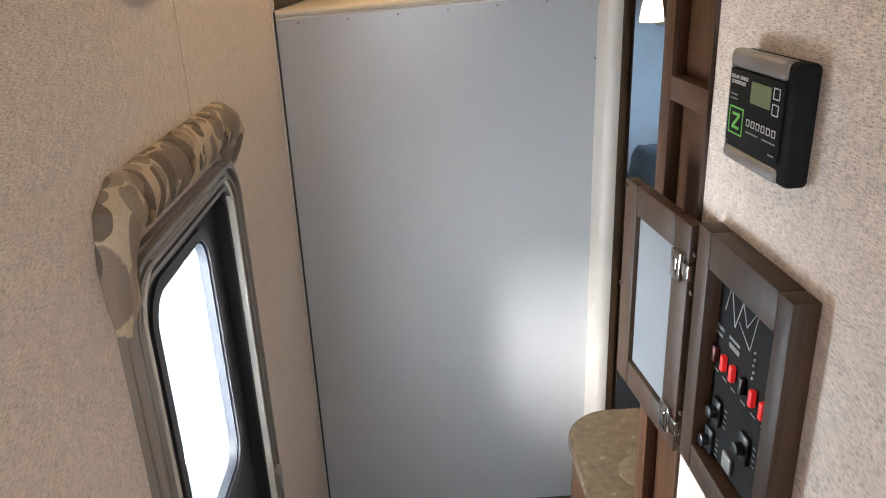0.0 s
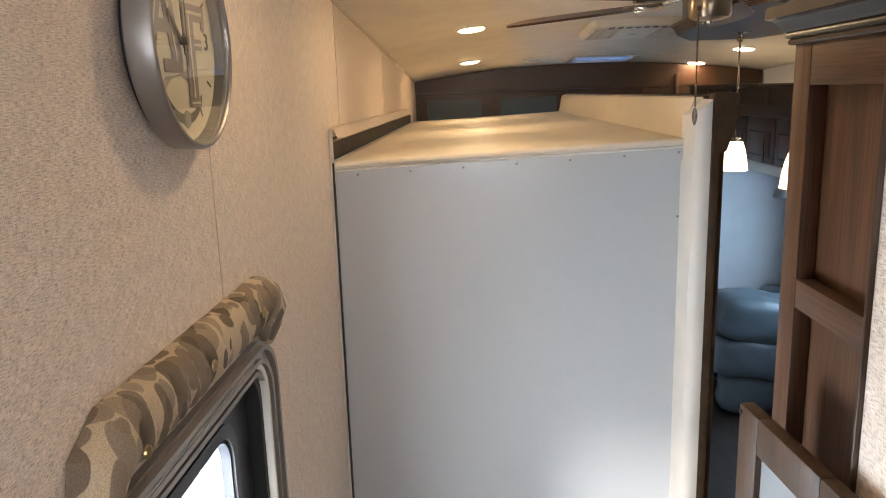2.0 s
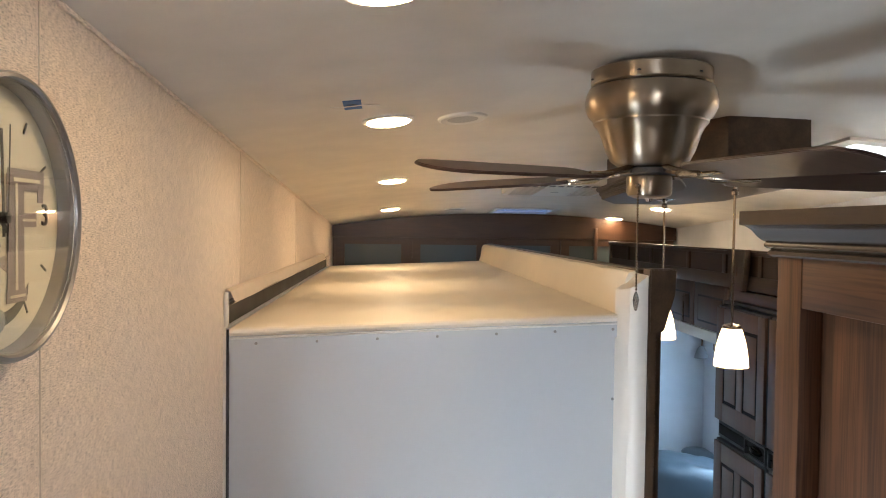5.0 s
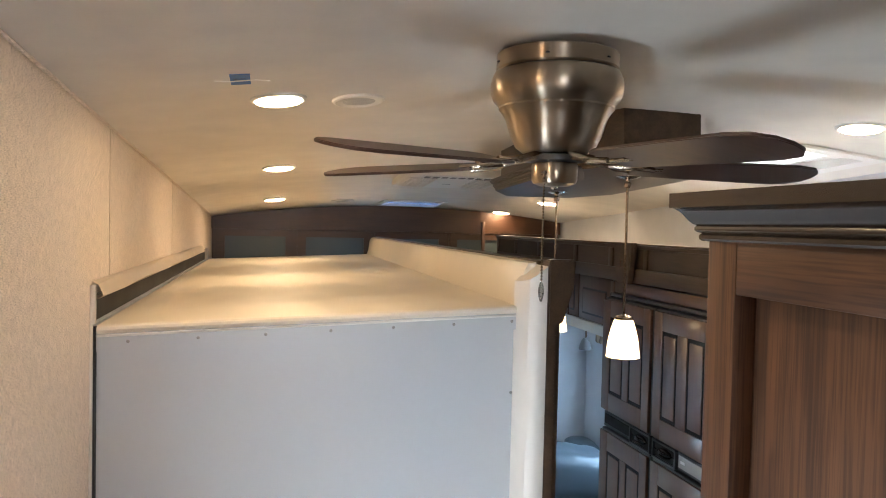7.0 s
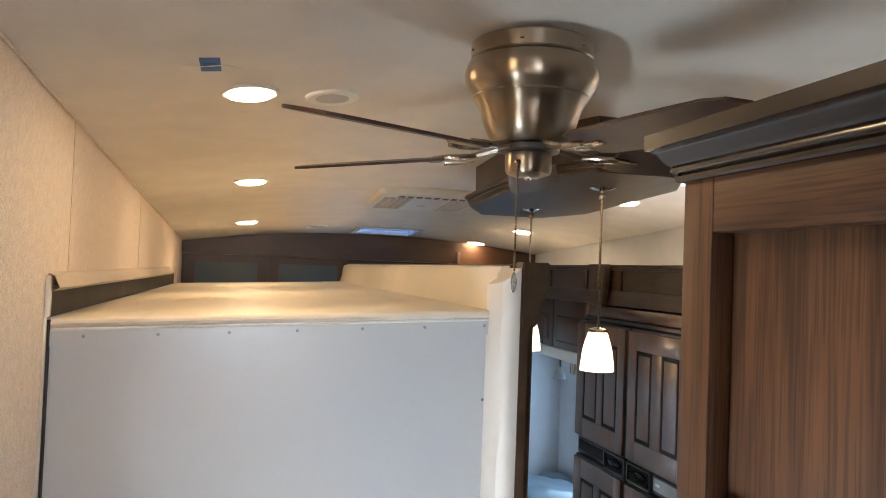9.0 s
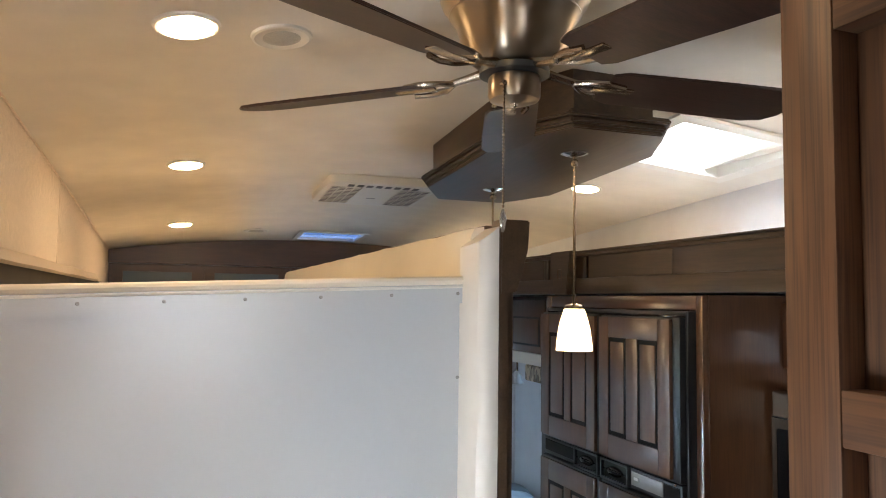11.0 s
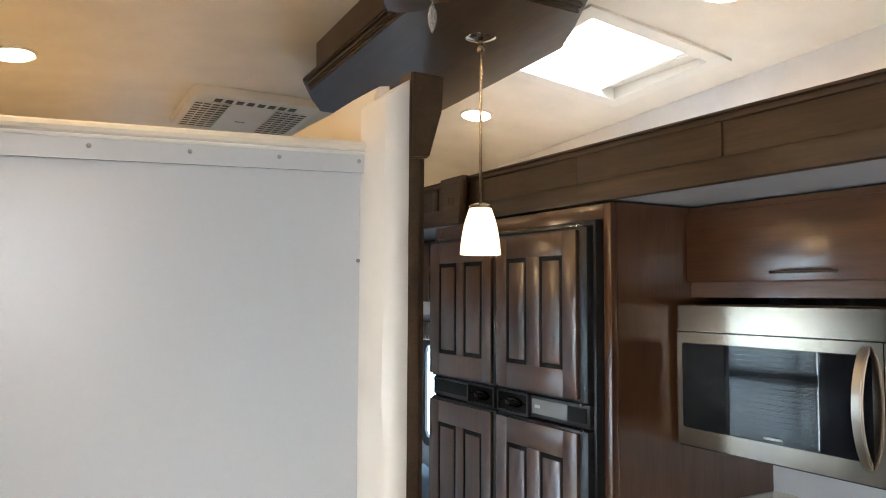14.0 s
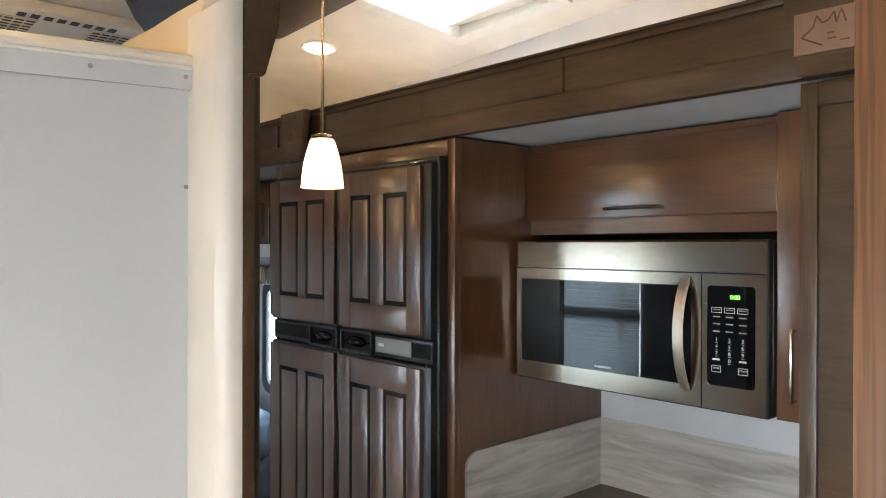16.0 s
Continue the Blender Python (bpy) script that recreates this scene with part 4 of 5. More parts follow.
def ceiling_disc(x, y, r, label):
    ob = thing("ceiling_speaker", (x, y, ceil_z(x, y)), label, "speaker", "ceiling speakers")
    m = tilt_at(x, y)
    b = lathe([(r - 0.010, 0.0), (r, 0.0), (r - 0.002, -0.006), (r - 0.008, -0.008), (r - 0.011, -0.006)], (0, 0, 0), 40)
    b.transform(m)
    part("rim", b, M_WHITEPLASTIC, ob)
    b = lathe([(r - 0.0112, -0.001), (r - 0.0112, -0.005), (r * 0.4, -0.007), (0.004, -0.0075)], (0, 0, 0), 40)
    b.transform(m)
    part("grille", b, mottled("speaker_mesh", (0.5, 0.49, 0.46), 0.7, amount=0.2, scale=300, grain=900, relief=0.8), ob, "pale mesh grille")


ceiling_disc(0.62, 3.03, 0.068, "round white ceiling speaker with a mesh grille")
ceiling_disc(0.855, 6.0, 0.075, "round white ceiling speaker near the rear wall")

m = tilt_at(0.338, 2.785)
tp = thing("tape_tag", (0.338, 2.785, ceil_z(0.338, 2.785)), "small blue printed tape tag on the ceiling", "tape")
b = boxes((-0.021, 0.021, -0.045, 0.04, -0.0022, -0.0003))
b.transform(m)
part("tag", b, M_TAPE, tp)
b = boxes((-0.014, 0.014, 0.006, 0.009, -0.0027, -0.0023), (-0.014, 0.010, -0.002, 0.001, -0.0027, -0.0023), (-0.014, 0.012, -0.012, -0.009, -0.0027, -0.0023))
b.transform(m)
part("caption_bar", b, M_INK, tp)
b = tube([(-0.055, 0.0, -0.002), (-0.02, 0.002, -0.004), (0.03, -0.012, -0.006), (0.062, 0.016, -0.003)], 0.0013, 6)
b.transform(m)
part("tie", b, M_WHITEPLASTIC, tp, "thin white plastic tie")

# air conditioner grille
AC = (1.245, 4.65)
ac = thing("air_conditioner_grille", (*AC, ceil_z(*AC)), "white ceiling air conditioner cover with two louvred grilles", "vent")


def ac_part(name, bm, mat, label=""):
    bm.transform(Matrix.Translation((*AC, ceil_z(*AC))) @ Matrix.Rotation(math.atan(-0.062), 4, "X"))
    return part(name, bm, mat, ac, label)


ac_part("cover", prism(rounded(-0.247, 0.247, -0.242, 0.242, 0.035), -0.036, None, 0.012), M_WHITEPLASTIC)
for sx in (-1, 1):
    gx = sx * 0.155
    ac_part("grille_recess", boxes((gx - 0.066, gx + 0.066, -0.145, 0.19, -0.0372, -0.0362)), M_BLACK)
    for k in range(5):
        x = gx - 0.066 + 0.033 * k
        ac_part("slat", boxes((x - 0.002, x + 0.002, -0.145, 0.19, -0.0398, -0.0373)), M_WHITEPLASTIC)
    for y in np.linspace(-0.145, 0.19, 12):
        ac_part("bar", boxes((gx - 0.066, gx + 0.066, y - 0.003, y + 0.003, -0.0402, -0.0374)), M_WHITEPLASTIC)
for k in range(8):
    ac_part("slot", boxes((-0.145 + 0.041 * k - 0.013, -0.145 + 0.041 * k + 0.013, -0.200, -0.164, -0.0378, -0.0360)), M_BLACK)
ac_part("badge", boxes((-0.02, 0.02, 0.06, 0.07, -0.0372, -0.0362)), M_DIMINK)

# skylights
def skylight(x0, x1, y0, y1, sky_mat, label, rim=0.045, deep=0.16):
    ob = thing("skylight", ((x0 + x1) / 2, (y0 + y1) / 2, ceil_z((x0 + x1) / 2, (y0 + y1) / 2)), label, "skylight", "roof windows")
    zc = lambda x, y: ceil_z(x, y)
    def slab(xa, xb, ya, yb, lo, hi):
        bm = bmesh.new()
        v = [bm.verts.new((x, y, zc(x, y) + h)) for x in (xa, xb) for y in (ya, yb) for h in (lo, hi)]
        bmesh.ops.convex_hull(bm, input=v)
        return bm
    for xa, xb, ya, yb in ((x0 - rim, x0 + 0.008, y0 - rim, y1 + rim), (x1 - 0.008, x1 + rim, y0 - rim, y1 + rim), (x0 + 0.008, x1 - 0.008, y0 - rim, y0 + 0.008), (x0 + 0.008, x1 - 0.008, y1 - 0.008, y1 + rim)):
        part("frame", slab(xa, xb, ya, yb, -0.010, -0.001), M_WHITEPLASTIC, ob, "white plastic frame")
    for xa, xb, ya, yb in ((x0 - 0.008, x0 + 0.004, y0, y1), (x1 - 0.004, x1 + 0.008, y0, y1), (x0 + 0.004, x1 - 0.004, y0 - 0.008, y0 + 0.004), (x0 + 0.004, x1 - 0.004, y1 - 0.004, y1 + 0.008)):
        part("well_side", slab(xa, xb, ya, yb, 0.001, deep), M_WHITEPLASTIC, ob)
    p = part("pane", slab(x0 + 0.004, x1 - 0.004, y0 + 0.004, y1 - 0.004, deep * 0.75, deep * 0.75 + 0.004), M_GLASS, ob)
    p.visible_shadow = False
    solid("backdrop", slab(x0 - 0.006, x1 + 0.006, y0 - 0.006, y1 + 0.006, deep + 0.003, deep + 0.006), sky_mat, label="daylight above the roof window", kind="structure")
    return ob


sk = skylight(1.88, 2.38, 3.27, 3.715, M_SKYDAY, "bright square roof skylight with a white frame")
part("shade_rail", tube([(2.314, 3.278, ceil_z(2.314, 3.278) + 0.02), (2.314, 3.707, ceil_z(2.314, 3.707) + 0.02)], 0.009, 8), M_WHITEPLASTIC, sk, "white roller shade rail")
part("shade_cassette", boxes((2.318, 2.3765, 3.274, 3.711, 2.480, 2.492), bevel=0.003), M_WHITEPLASTIC, sk, "white roller shade cassette")
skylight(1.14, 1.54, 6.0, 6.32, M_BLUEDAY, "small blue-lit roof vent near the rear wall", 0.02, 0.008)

# ---- ceiling fan ----
FAN = (0.977, 2.573)
fz = ceil_z(*FAN) - 0.018
fan = thing("ceiling_fan", (*FAN, fz), "brushed nickel ceiling fan with five dark wood blades", "ceiling fan")
part("mounting_neck", lathe([(0.05, 0.030), (0.05, -0.004)], (*FAN, fz), 40), M_CEIL, fan, "cream mounting neck against the ceiling")
part("mount", lathe([(0.105, 0.008), (0.1205, 0.008), (0.1251, 0.004), (0.1251, -0.024), (0.1213, -0.028)], (*FAN, fz), 56), M_TURNED, fan)
part("motor_housing", lathe([(0.1165, -0.0285), (0.1280, -0.032), (0.1337, -0.044), (0.1370, -0.060), (0.1356, -0.076), (0.1299, -0.089), (0.1213, -0.098), (0.1184, -0.102), (0.1189, -0.106), (0.1117, -0.114), (0.1041, -0.128), (0.0984, -0.146), (0.0926, -0.164), (0.0821, -0.184), (0.0669, -0.195), (0.0525, -0.198)], (*FAN, fz), 64), M_TURNED, fan, "bulging brushed nickel housing")
part("flywheel", lathe([(0.0525, -0.1982), (0.0630, -0.201), (0.0630, -0.212), (0.0458, -0.215)], (*FAN, fz), 40), M_BLACK, fan, "black flywheel")
part("switch_cup", lathe([(0.0286, -0.214), (0.0449, -0.2155), (0.0473, -0.219), (0.0473, -0.250), (0.0439, -0.257), (0.0306, -0.262), (0.0076, -0.264)], (*FAN, fz), 40), M_TURNED, fan)
part("cap", lathe([(0.0076, -0.2635), (0.0067, -0.268), (0.0029, -0.270)], (*FAN, fz), 16), M_CHROME, fan)
for k in range(6):
    a = radians(60 * k)
    part("screw", lathe([(0.004, 0), (0.004, 0.002), (0.002, 0.0035)], (FAN[0] + 0.125 * math.cos(a), FAN[1] + 0.125 * math.sin(a), fz - 0.016), 8), M_BLACK, fan)
M_BLADE = wood("dark_blade_wood", (0.022, 0.010, 0.007), (0.055, 0.024, 0.015), "x", 0.42)
BZ = fz - 0.206
for k in range(5):
    turn = Matrix.Translation((*FAN, BZ)) @ Matrix.Rotation(radians(139 + 72 * k), 4, "Z")
    pitch = Matrix.Rotation(radians(1.0), 4, "Y") @ Matrix.Rotation(radians(-12), 4, "X")
    outline = [(0.175, -0.046), (0.20, -0.056), (0.40, -0.064), (0.51, -0.066), (0.55, -0.056), (0.572, -0.030), (0.578, 0.0), (0.572, 0.030), (0.55, 0.056), (0.51, 0.066), (0.40, 0.064), (0.20, 0.056), (0.175, 0.046)]
    blade = part("blade", prism(outline, 0.006, turn @ pitch @ Matrix.Translation((0, 0, -0.012)), 0.0015), M_BLADE, fan, "dark wood blade")
    arm = merged(tube([(0.05, 0.0, 0.006), (0.085, 0.0, -0.002), (0.115, 0.0, -0.008), (0.15, 0.0, -0.014)], [0.010, 0.008, 0.007, 0.006], 8),
                 tube([(0.115, 0.0, -0.010), (0.140, 0.026, -0.014), (0.170, 0.034, -0.015), (0.205, 0.026, -0.016)], 0.0055, 8),
                 tube([(0.115, 0.0, -0.010), (0.140, -0.026, -0.014), (0.170, -0.034, -0.016), (0.205, -0.026, -0.018)], 0.0055, 8),
                 boxes((0.150, 0.232, -0.012, 0.012, -0.019, -0.0135), bevel=0.002))
    arm.transform(turn)
    part("blade_bracket", arm, M_NICKEL, fan, "scrolled nickel blade bracket")
cx, cy = FAN[0] - 0.036, FAN[1] - 0.036
z_top = fz - 0.236
chain = merged(*[lathe([(0.0014, -0.0027), (0.0029, 0.0), (0.0014, 0.0027)], (cx, cy, z_top - 0.0062 * k), 6) for k in range(36)])
part("pull_chain", merged(chain, tube([(cx, cy, z_top), (cx, cy, z_top - 0.222)], 0.0006, 4)), M_NICKEL, fan, "beaded pull chain")
part("chain_socket", lathe([(0.005, 0), (0.005, 0.01)], (cx, cy - 0.002, z_top - 0.002), 10, "y"), M_NICKEL, fan)
part("pull_drop", lathe([(0.002, 0.0), (0.005, -0.008), (0.0068, -0.018), (0.005, -0.031), (0.002, -0.040)], (cx, cy, z_top - 0.222), 8), M_CRYSTAL, fan, "faceted crystal drop")

# ---- canopy board over the island, with two pendants ----
CAN = (1.492, 3.555)


def octagon(hx, hy, c):
    return [(hx - c * 0.55, -hy), (hx, -hy + c), (hx, hy - c), (hx - c * 0.55, hy), (-hx + c * 0.55, hy), (-hx, hy - c), (-hx, -hy + c), (-hx + c * 0.55, -hy)]


board = thing("light_canopy", (*CAN, 2.36), "dark wood ceiling canopy board with stepped edges", "ceiling canopy")
BT = Matrix.Translation((*CAN, 2.363)) @ Matrix.Rotation(math.atan(-0.050), 4, "X")
part("bottom_board", prism(octagon(0.245, 0.525, 0.20), 0.012, BT, 0.003), M_FASCIA, board)
part("step_moulding", prism(octagon(0.252, 0.532, 0.20), 0.018, BT @ Matrix.Translation((0, 0, 0.0121)), 0.005), M_FASCIA, board)
part("step_moulding", prism(octagon(0.262, 0.542, 0.20), 0.016, BT @ Matrix.Translation((0, 0, 0.0302)), 0.005), M_FASCIA, board)
part("plinth", prism(octagon(0.225, 0.505, 0.19), 0.17, BT @ Matrix.Translation((0, 0, 0.0463))), M_FASCIA, board)


def pendant(x, y, top):
    ob = thing("pendant_lamp", (x, y, 1.80), "nickel pendant lamp with a lit frosted glass shade", "pendant lamp", "pendants over the island")
    part("canopy", lathe([(0.008, -0.012), (0.028, -0.008), (0.040, -0.003), (0.040, 0.0005)], (x, y, top), 28), M_CHROME, ob)
    part("swivel", lathe([(0.009, -0.038), (0.011, -0.034), (0.011, -0.024), (0.006, -0.018), (0.007, -0.012)], (x, y, top), 16), M_NICKEL, ob)
    part("rod", tube([(x, y, top - 0.036), (x, y, 1.935)], 0.0042, 10), M_NICKEL, ob)
    part("cap", lathe([(0.006, 0.010), (0.026, 0.004), (0.0285, 0.0), (0.0285, -0.006)], (x, y, 1.932), 24), M_NICKEL, ob)
    part("bulb", lathe([(0.004, 0.03), (0.014, 0.022), (0.018, 0.008), (0.014, -0.008), (0.004, -0.016)], (x, y, 1.845), 14), M_BULB, ob, "lit bulb")
    part("glass_shade", lathe([(0.0255, -0.004), (0.030, -0.010), (0.0385, -0.036), (0.0455, -0.066), (0.0500, -0.098), (0.0525, -0.125), (0.0495, -0.125), (0.0465, -0.098), (0.035, -0.036), (0.0235, -0.008)], (x, y, 1.932), 32), M_SHADE, ob, "glowing frosted glass shade")
    return ob


pendant(1.495, 3.268, 2.378)
pendant(1.488, 3.845, 2.352)

# ---- kitchen slide ----
FX = 1.926
solid("wall_slide_back", boxes((2.625, 2.66, 2.2, 6.1, 0.0, 2.05)), M_WHITEWALL, label="pale back wall of the kitchen slide", kind="structure")
solid("ceiling_slide", boxes((1.956, 2.66, 2.2, 6.05, 1.983, 2.05)), M_WHITEWALL, label="pale flat slide ceiling", kind="structure")
solid("wall_slide_north", boxes((1.956, 2.66, 6.06, 6.10, 0.0, 2.05)), M_WHITEWALL, label="pale end wall of the kitchen slide", kind="structure")

fas = thing("fascia_board", (FX, 4.1, 1.972), "long dark wood fascia over the kitchen slide", "fascia", kind="structure")
part("back_board", boxes((FX + 0.008, FX + 0.029, 2.19, 6.04, 1.980, 2.130)), M_FASCIA, fas)
part("top_rail", boxes((FX - 0.004, FX + 0.03, 2.19, 6.04, 2.126, 2.142), bevel=0.003), M_FASCIA, fas)
part("top_bead", boxes((FX - 0.010, FX + 0.03, 2.19, 6.04, 2.1425, 2.150), bevel=0.002), M_FASCIA, fas)
part("bottom_rail", boxes((FX, FX + 0.03, 2.19, 6.04, 1.979, 2.040), bevel=0.002), M_FASCIA, fas)
for y0, y1 in ((2.866, 3.395), (3.93, 3.96), (4.25, 4.29), (4.66, 4.70), (5.2, 5.24), (5.62, 5.66), (6.0, 6.04)):
    part("stile", boxes((FX + 0.0005, FX + 0.029, y0, y1, 2.0402, 2.1258), bevel=0.001), M_FASCIA, fas)
for yc in (4.086, 2.24):
    blk = prism([(-yc - 0.085, 2.152), (-yc + 0.085, 2.152), (-yc + 0.052, 1.975), (-yc - 0.052, 1.975)], 0.028, at_x(FX - 0.005), 0.003)
    part("keystone_block", blk, M_FASCIA, fas, "tapered dark wood block")
plq = part("plaque", boxes((FX - 0.0362, FX - 0.0335, 2.17, 2.296, 2.014, 2.09)), M_PEACH, fas, "peach plaque with a dark animal emblem")
fox = [(2.282, 2.045), (2.262, 2.060), (2.256, 2.080), (2.246, 2.066), (2.236, 2.068), (2.226, 2.082), (2.222, 2.062), (2.214, 2.085), (2.206, 2.06)]
part("emblem", merged(*[tube([(FX - 0.0366, *a), (FX - 0.0366, *b)], 0.0014, 5) for a, b in zip(fox, fox[1:])], tube([(FX - 0.0366, 2.282, 2.045), (FX - 0.0366, 2.262, 2.034), (FX - 0.0366, 2.246, 2.026)], 0.0014, 5), boxes((FX - 0.0368, FX - 0.0362, 2.222, 2.238, 2.034, 2.037)), boxes((FX - 0.0368, FX - 0.0362, 2.226, 2.238, 2.044, 2.047)), boxes((FX - 0.0368, FX - 0.0362, 2.20, 2.216, 2.028, 2.031))), M_DARK, fas)
part("emblem", merged(*[tube([(FX - 0.034, 4.086 + 0.02 * math.cos(radians(a)), 2.06 + 0.026 * math.sin(radians(a))), (FX - 0.034, 4.086 + 0.02 * math.cos(radians(a + 90)), 2.06 + 0.026 * math.sin(radians(a + 90)))], 0.0014, 5) for a in (45, 135, 225, 315)]), M_DARK, fas)

# refrigerator with wood door inserts, in its cabinet
frc = thing("refrigerator_cabinet", (2.25, 3.8, 0), "dark wood cabinet round the refrigerator", "cabinet")
part("side_panel", boxes((1.952, 2.624, 3.252, 3.268, 0.0, 1.973)), M_DARK, frc, "tall dark wood side panel")
part("front_stile", boxes((FX + 0.002, 1.951, 3.252, 3.284, 0.0, 1.971), bevel=0.002), M_DARK, frc)
part("far_stile", boxes((FX + 0.002, 1.951, 4.222, 4.262, 0.0, 1.971), bevel=0.002), M_DARK, frc)
part("top_rail", boxes((FX + 0.0025, 1.951, 3.2845, 4.2215, 1.925, 1.971), bevel=0.002), M_DARK_Y, frc)
part("far_panel", boxes((1.952, 2.624, 4.242, 4.262, 0.0, 1.973)), M_DARK, frc)

fr = thing("refrigerator", (2.2, 3.78, 0), "four-door refrigerator with dark wood door inserts", "refrigerator")
part("body", boxes((1.955, 2.55, 3.29, 4.218, 0.06, 1.92)), M_BLACK, fr)
for span in ((1.900, 1.954, 3.286, 3.298, 0.1, 1.922), (1.905, 1.954, 4.208, 4.220, 0.1, 1.922), (1.905, 1.954, 3.2985, 4.2075, 1.908, 1.922)):
    part("surround", boxes(span, bevel=0.002), M_BLACK, fr, "black plastic surround")


def fridge_door(y0, y1, z0, z1, fields, near=0.012):
    """A black door with one wood insert that holds two sunk, raised-centre fields."""
    d = part("door", boxes((1.880, 1.953, y0, y1, z0, z1), bevel=0.004), M_BLACK, fr, "black door with a dark wood insert")
    x0, x1 = 1.867, 1.8795
    a, b, c, e = y0 + near, y1 - 0.007, z0 + 0.010, z1 - 0.008
    (l0, l1), (r0, r1), (f0, f1) = fields
    part("insert_frame", boxes((x0, x1, a, l0, c, e), (x0, x1, r1, b, c, e), (x0 + 0.0003, x1, l0, r1, c, f0), (x0 + 0.0003, x1, l0, r1, f1, e), (x0 + 0.0003, x1, l1, r0, f0, f1), bevel=0.0012), M_FRIDGEWOOD, d, "dark wood frame")
    for u0, u1 in ((l0, l1), (r0, r1)):
        # groove floor in black: the recess's shade is put into its colour
        part("insert_groove_shade", boxes((x0 + 0.0036, x1 - 0.0004, u0, u1, f0, f1)), M_MATT, d, "black plate painting the groove's shade round the field")
        part("insert_field", boxes((x0 + 0.0006, x0 + 0.0050, u0 + 0.014, u1 - 0.014, f0 + 0.015, f1 - 0.015), bevel=0.0022), M_FRIDGEWOOD, d, "raised dark wood field")
    return d


NEAR_FIELDS, FAR_FIELDS = ((3.396, 3.508), (3.574, 3.684)), ((3.832, 3.952), (4.003, 4.130))
fridge_door(3.300, 3.750, 1.395, 1.903, (*NEAR_FIELDS, (1.484, 1.824)), 0.034)
fridge_door(3.764, 4.206, 1.395, 1.903, (*FAR_FIELDS, (1.484, 1.822)))
fridge_door(3.300, 3.750, 0.16, 1.316, (*NEAR_FIELDS, (0.26, 1.228)), 0.034)
fridge_door(3.764, 4.206, 0.16, 1.316, (*FAR_FIELDS, (0.26, 1.228)))
part("control_band", boxes((1.888, 1.953, 3.302, 4.204, 1.322, 1.390), bevel=0.003), M_BLACK, fr, "black control band")
part("display", boxes((1.8842, 1.8878, 3.395, 3.568, 1.335, 1.381), bevel=0.001), M_GREYPLASTIC, fr, "grey display strip")
part("badge", boxes((1.8832, 1.8841, 3.525, 3.552, 1.354, 1.364)), M_WHITEINK, fr)
for y0, y1 in ((3.956, 4.19), (3.312, 3.392)):
    part("band_strip", boxes((1.8848, 1.8878, y0, y1, 1.337, 1.380), bevel=0.001), M_MATT, fr)
for y in (3.662, 3.852):
    part("handle_plate", ring_plate(rounded(-y - 0.086, -y + 0.086, 1.320, 1.394, 0.006), rounded(-y - 0.078, -y + 0.078, 1.328, 1.386, 0.006), 0.014, at_x(1.888)), M_BLACK, fr, "black latch surround")
    part("plate_field", boxes((1.8840, 1.8878, y - 0.0775, y + 0.0775, 1.3285, 1.3855)), M_MATT, fr)
    part("latch", lathe([(0.004, 0.046), (0.011, 0.038), (0.017, 0.018), (0.018, 0.0), (0.017, -0.018), (0.011, -0.038), (0.004, -0.046)], (1.881, y, 1.357), 16, "y"), M_BLACKGLOSS, fr, "black latch paddle")
    part("latch_bar", boxes((1.8815, 1.8838, y - 0.077, y + 0.077, 1.3555, 1.3585)), M_BLACKGLOSS, fr)
part("hinge", boxes((1.862, 1.90, 3.315, 3.375, 1.9035, 1.9085), bevel=0.001), M_CHROME, fr, "metal hinge plate")
for z in (1.389, 1.3165):
    part("hinge_pin", lathe([(0.005, 0), (0.005, 0.006)], (1.874, 3.318, z), 10), M_CHROME, fr)

# microwave alcove
upc = thing("upper_cabinet", (2.4, 2.86, 1.70), "dark wood lift-up cabinet over the microwave", "cabinet")
part("body", boxes((2.25, 2.624, 2.46, 3.25, 1.700, 1.972)), M_DARK_Y, upc)
d = part("door", boxes((2.229, 2.249, 2.475, 3.247, 1.745, 1.952), bevel=0.003), M_DARK_Y, upc, "flat dark wood lift-up door")
part("handle", tube([(2.2285, 2.945, 1.768), (2.207, 2.943, 1.768), (2.204, 2.935, 1.768), (2.204, 2.782, 1.768), (2.207, 2.774, 1.768), (2.2285, 2.772, 1.768)], 0.0045, 8), M_NICKEL, d, "nickel bar handle")

mw = thing("microwave", (2.35, 2.85, 1.27), "stainless steel over-range microwave with a black window", "microwave")
MX = 2.173
part("body", boxes((MX + 0.022, 2.58, 2.466, 3.238, 1.275, 1.678), bevel=0.003), M_BLACK, mw)
part("top_vent", prism([(1.602, -MX - 0.003), (1.675, -MX - 0.003), (1.681, -MX - 0.012), (1.681, -MX - 0.05), (1.602, -MX - 0.05)], 0.766, Matrix(((0, -1, 0, 0), (0, 0, 1, 2.469), (1, 0, 0, 0), (0, 0, 0, 1)))), M_STEEL, mw, "plain stainless vent strip")
MD = part("door", ring_plate(rounded(-3.237, -2.633, 1.272, 1.598, 0.003), rounded(-3.218, -2.660, 1.322, 1.568, 0.010), 0.026, at_x(MX + 0.0255)), M_STEEL, mw, "stainless steel door frame")
part("glass", prism(rounded(-3.2185, -2.6595, 1.3215, 1.5685, 0.010), 0.012, at_x(MX + 0.013)), M_BLACKGLOSS, MD, "black glass window")
part("logo", boxes((MX + 0.0002, MX + 0.0009, 2.895, 2.95, 1.331, 1.337)), M_WHITEINK, MD, "small pale brand bar")
bow = [(s / 18, 0.05 * math.sin(math.pi * s / 18) ** 0.62) for s in range(19)]
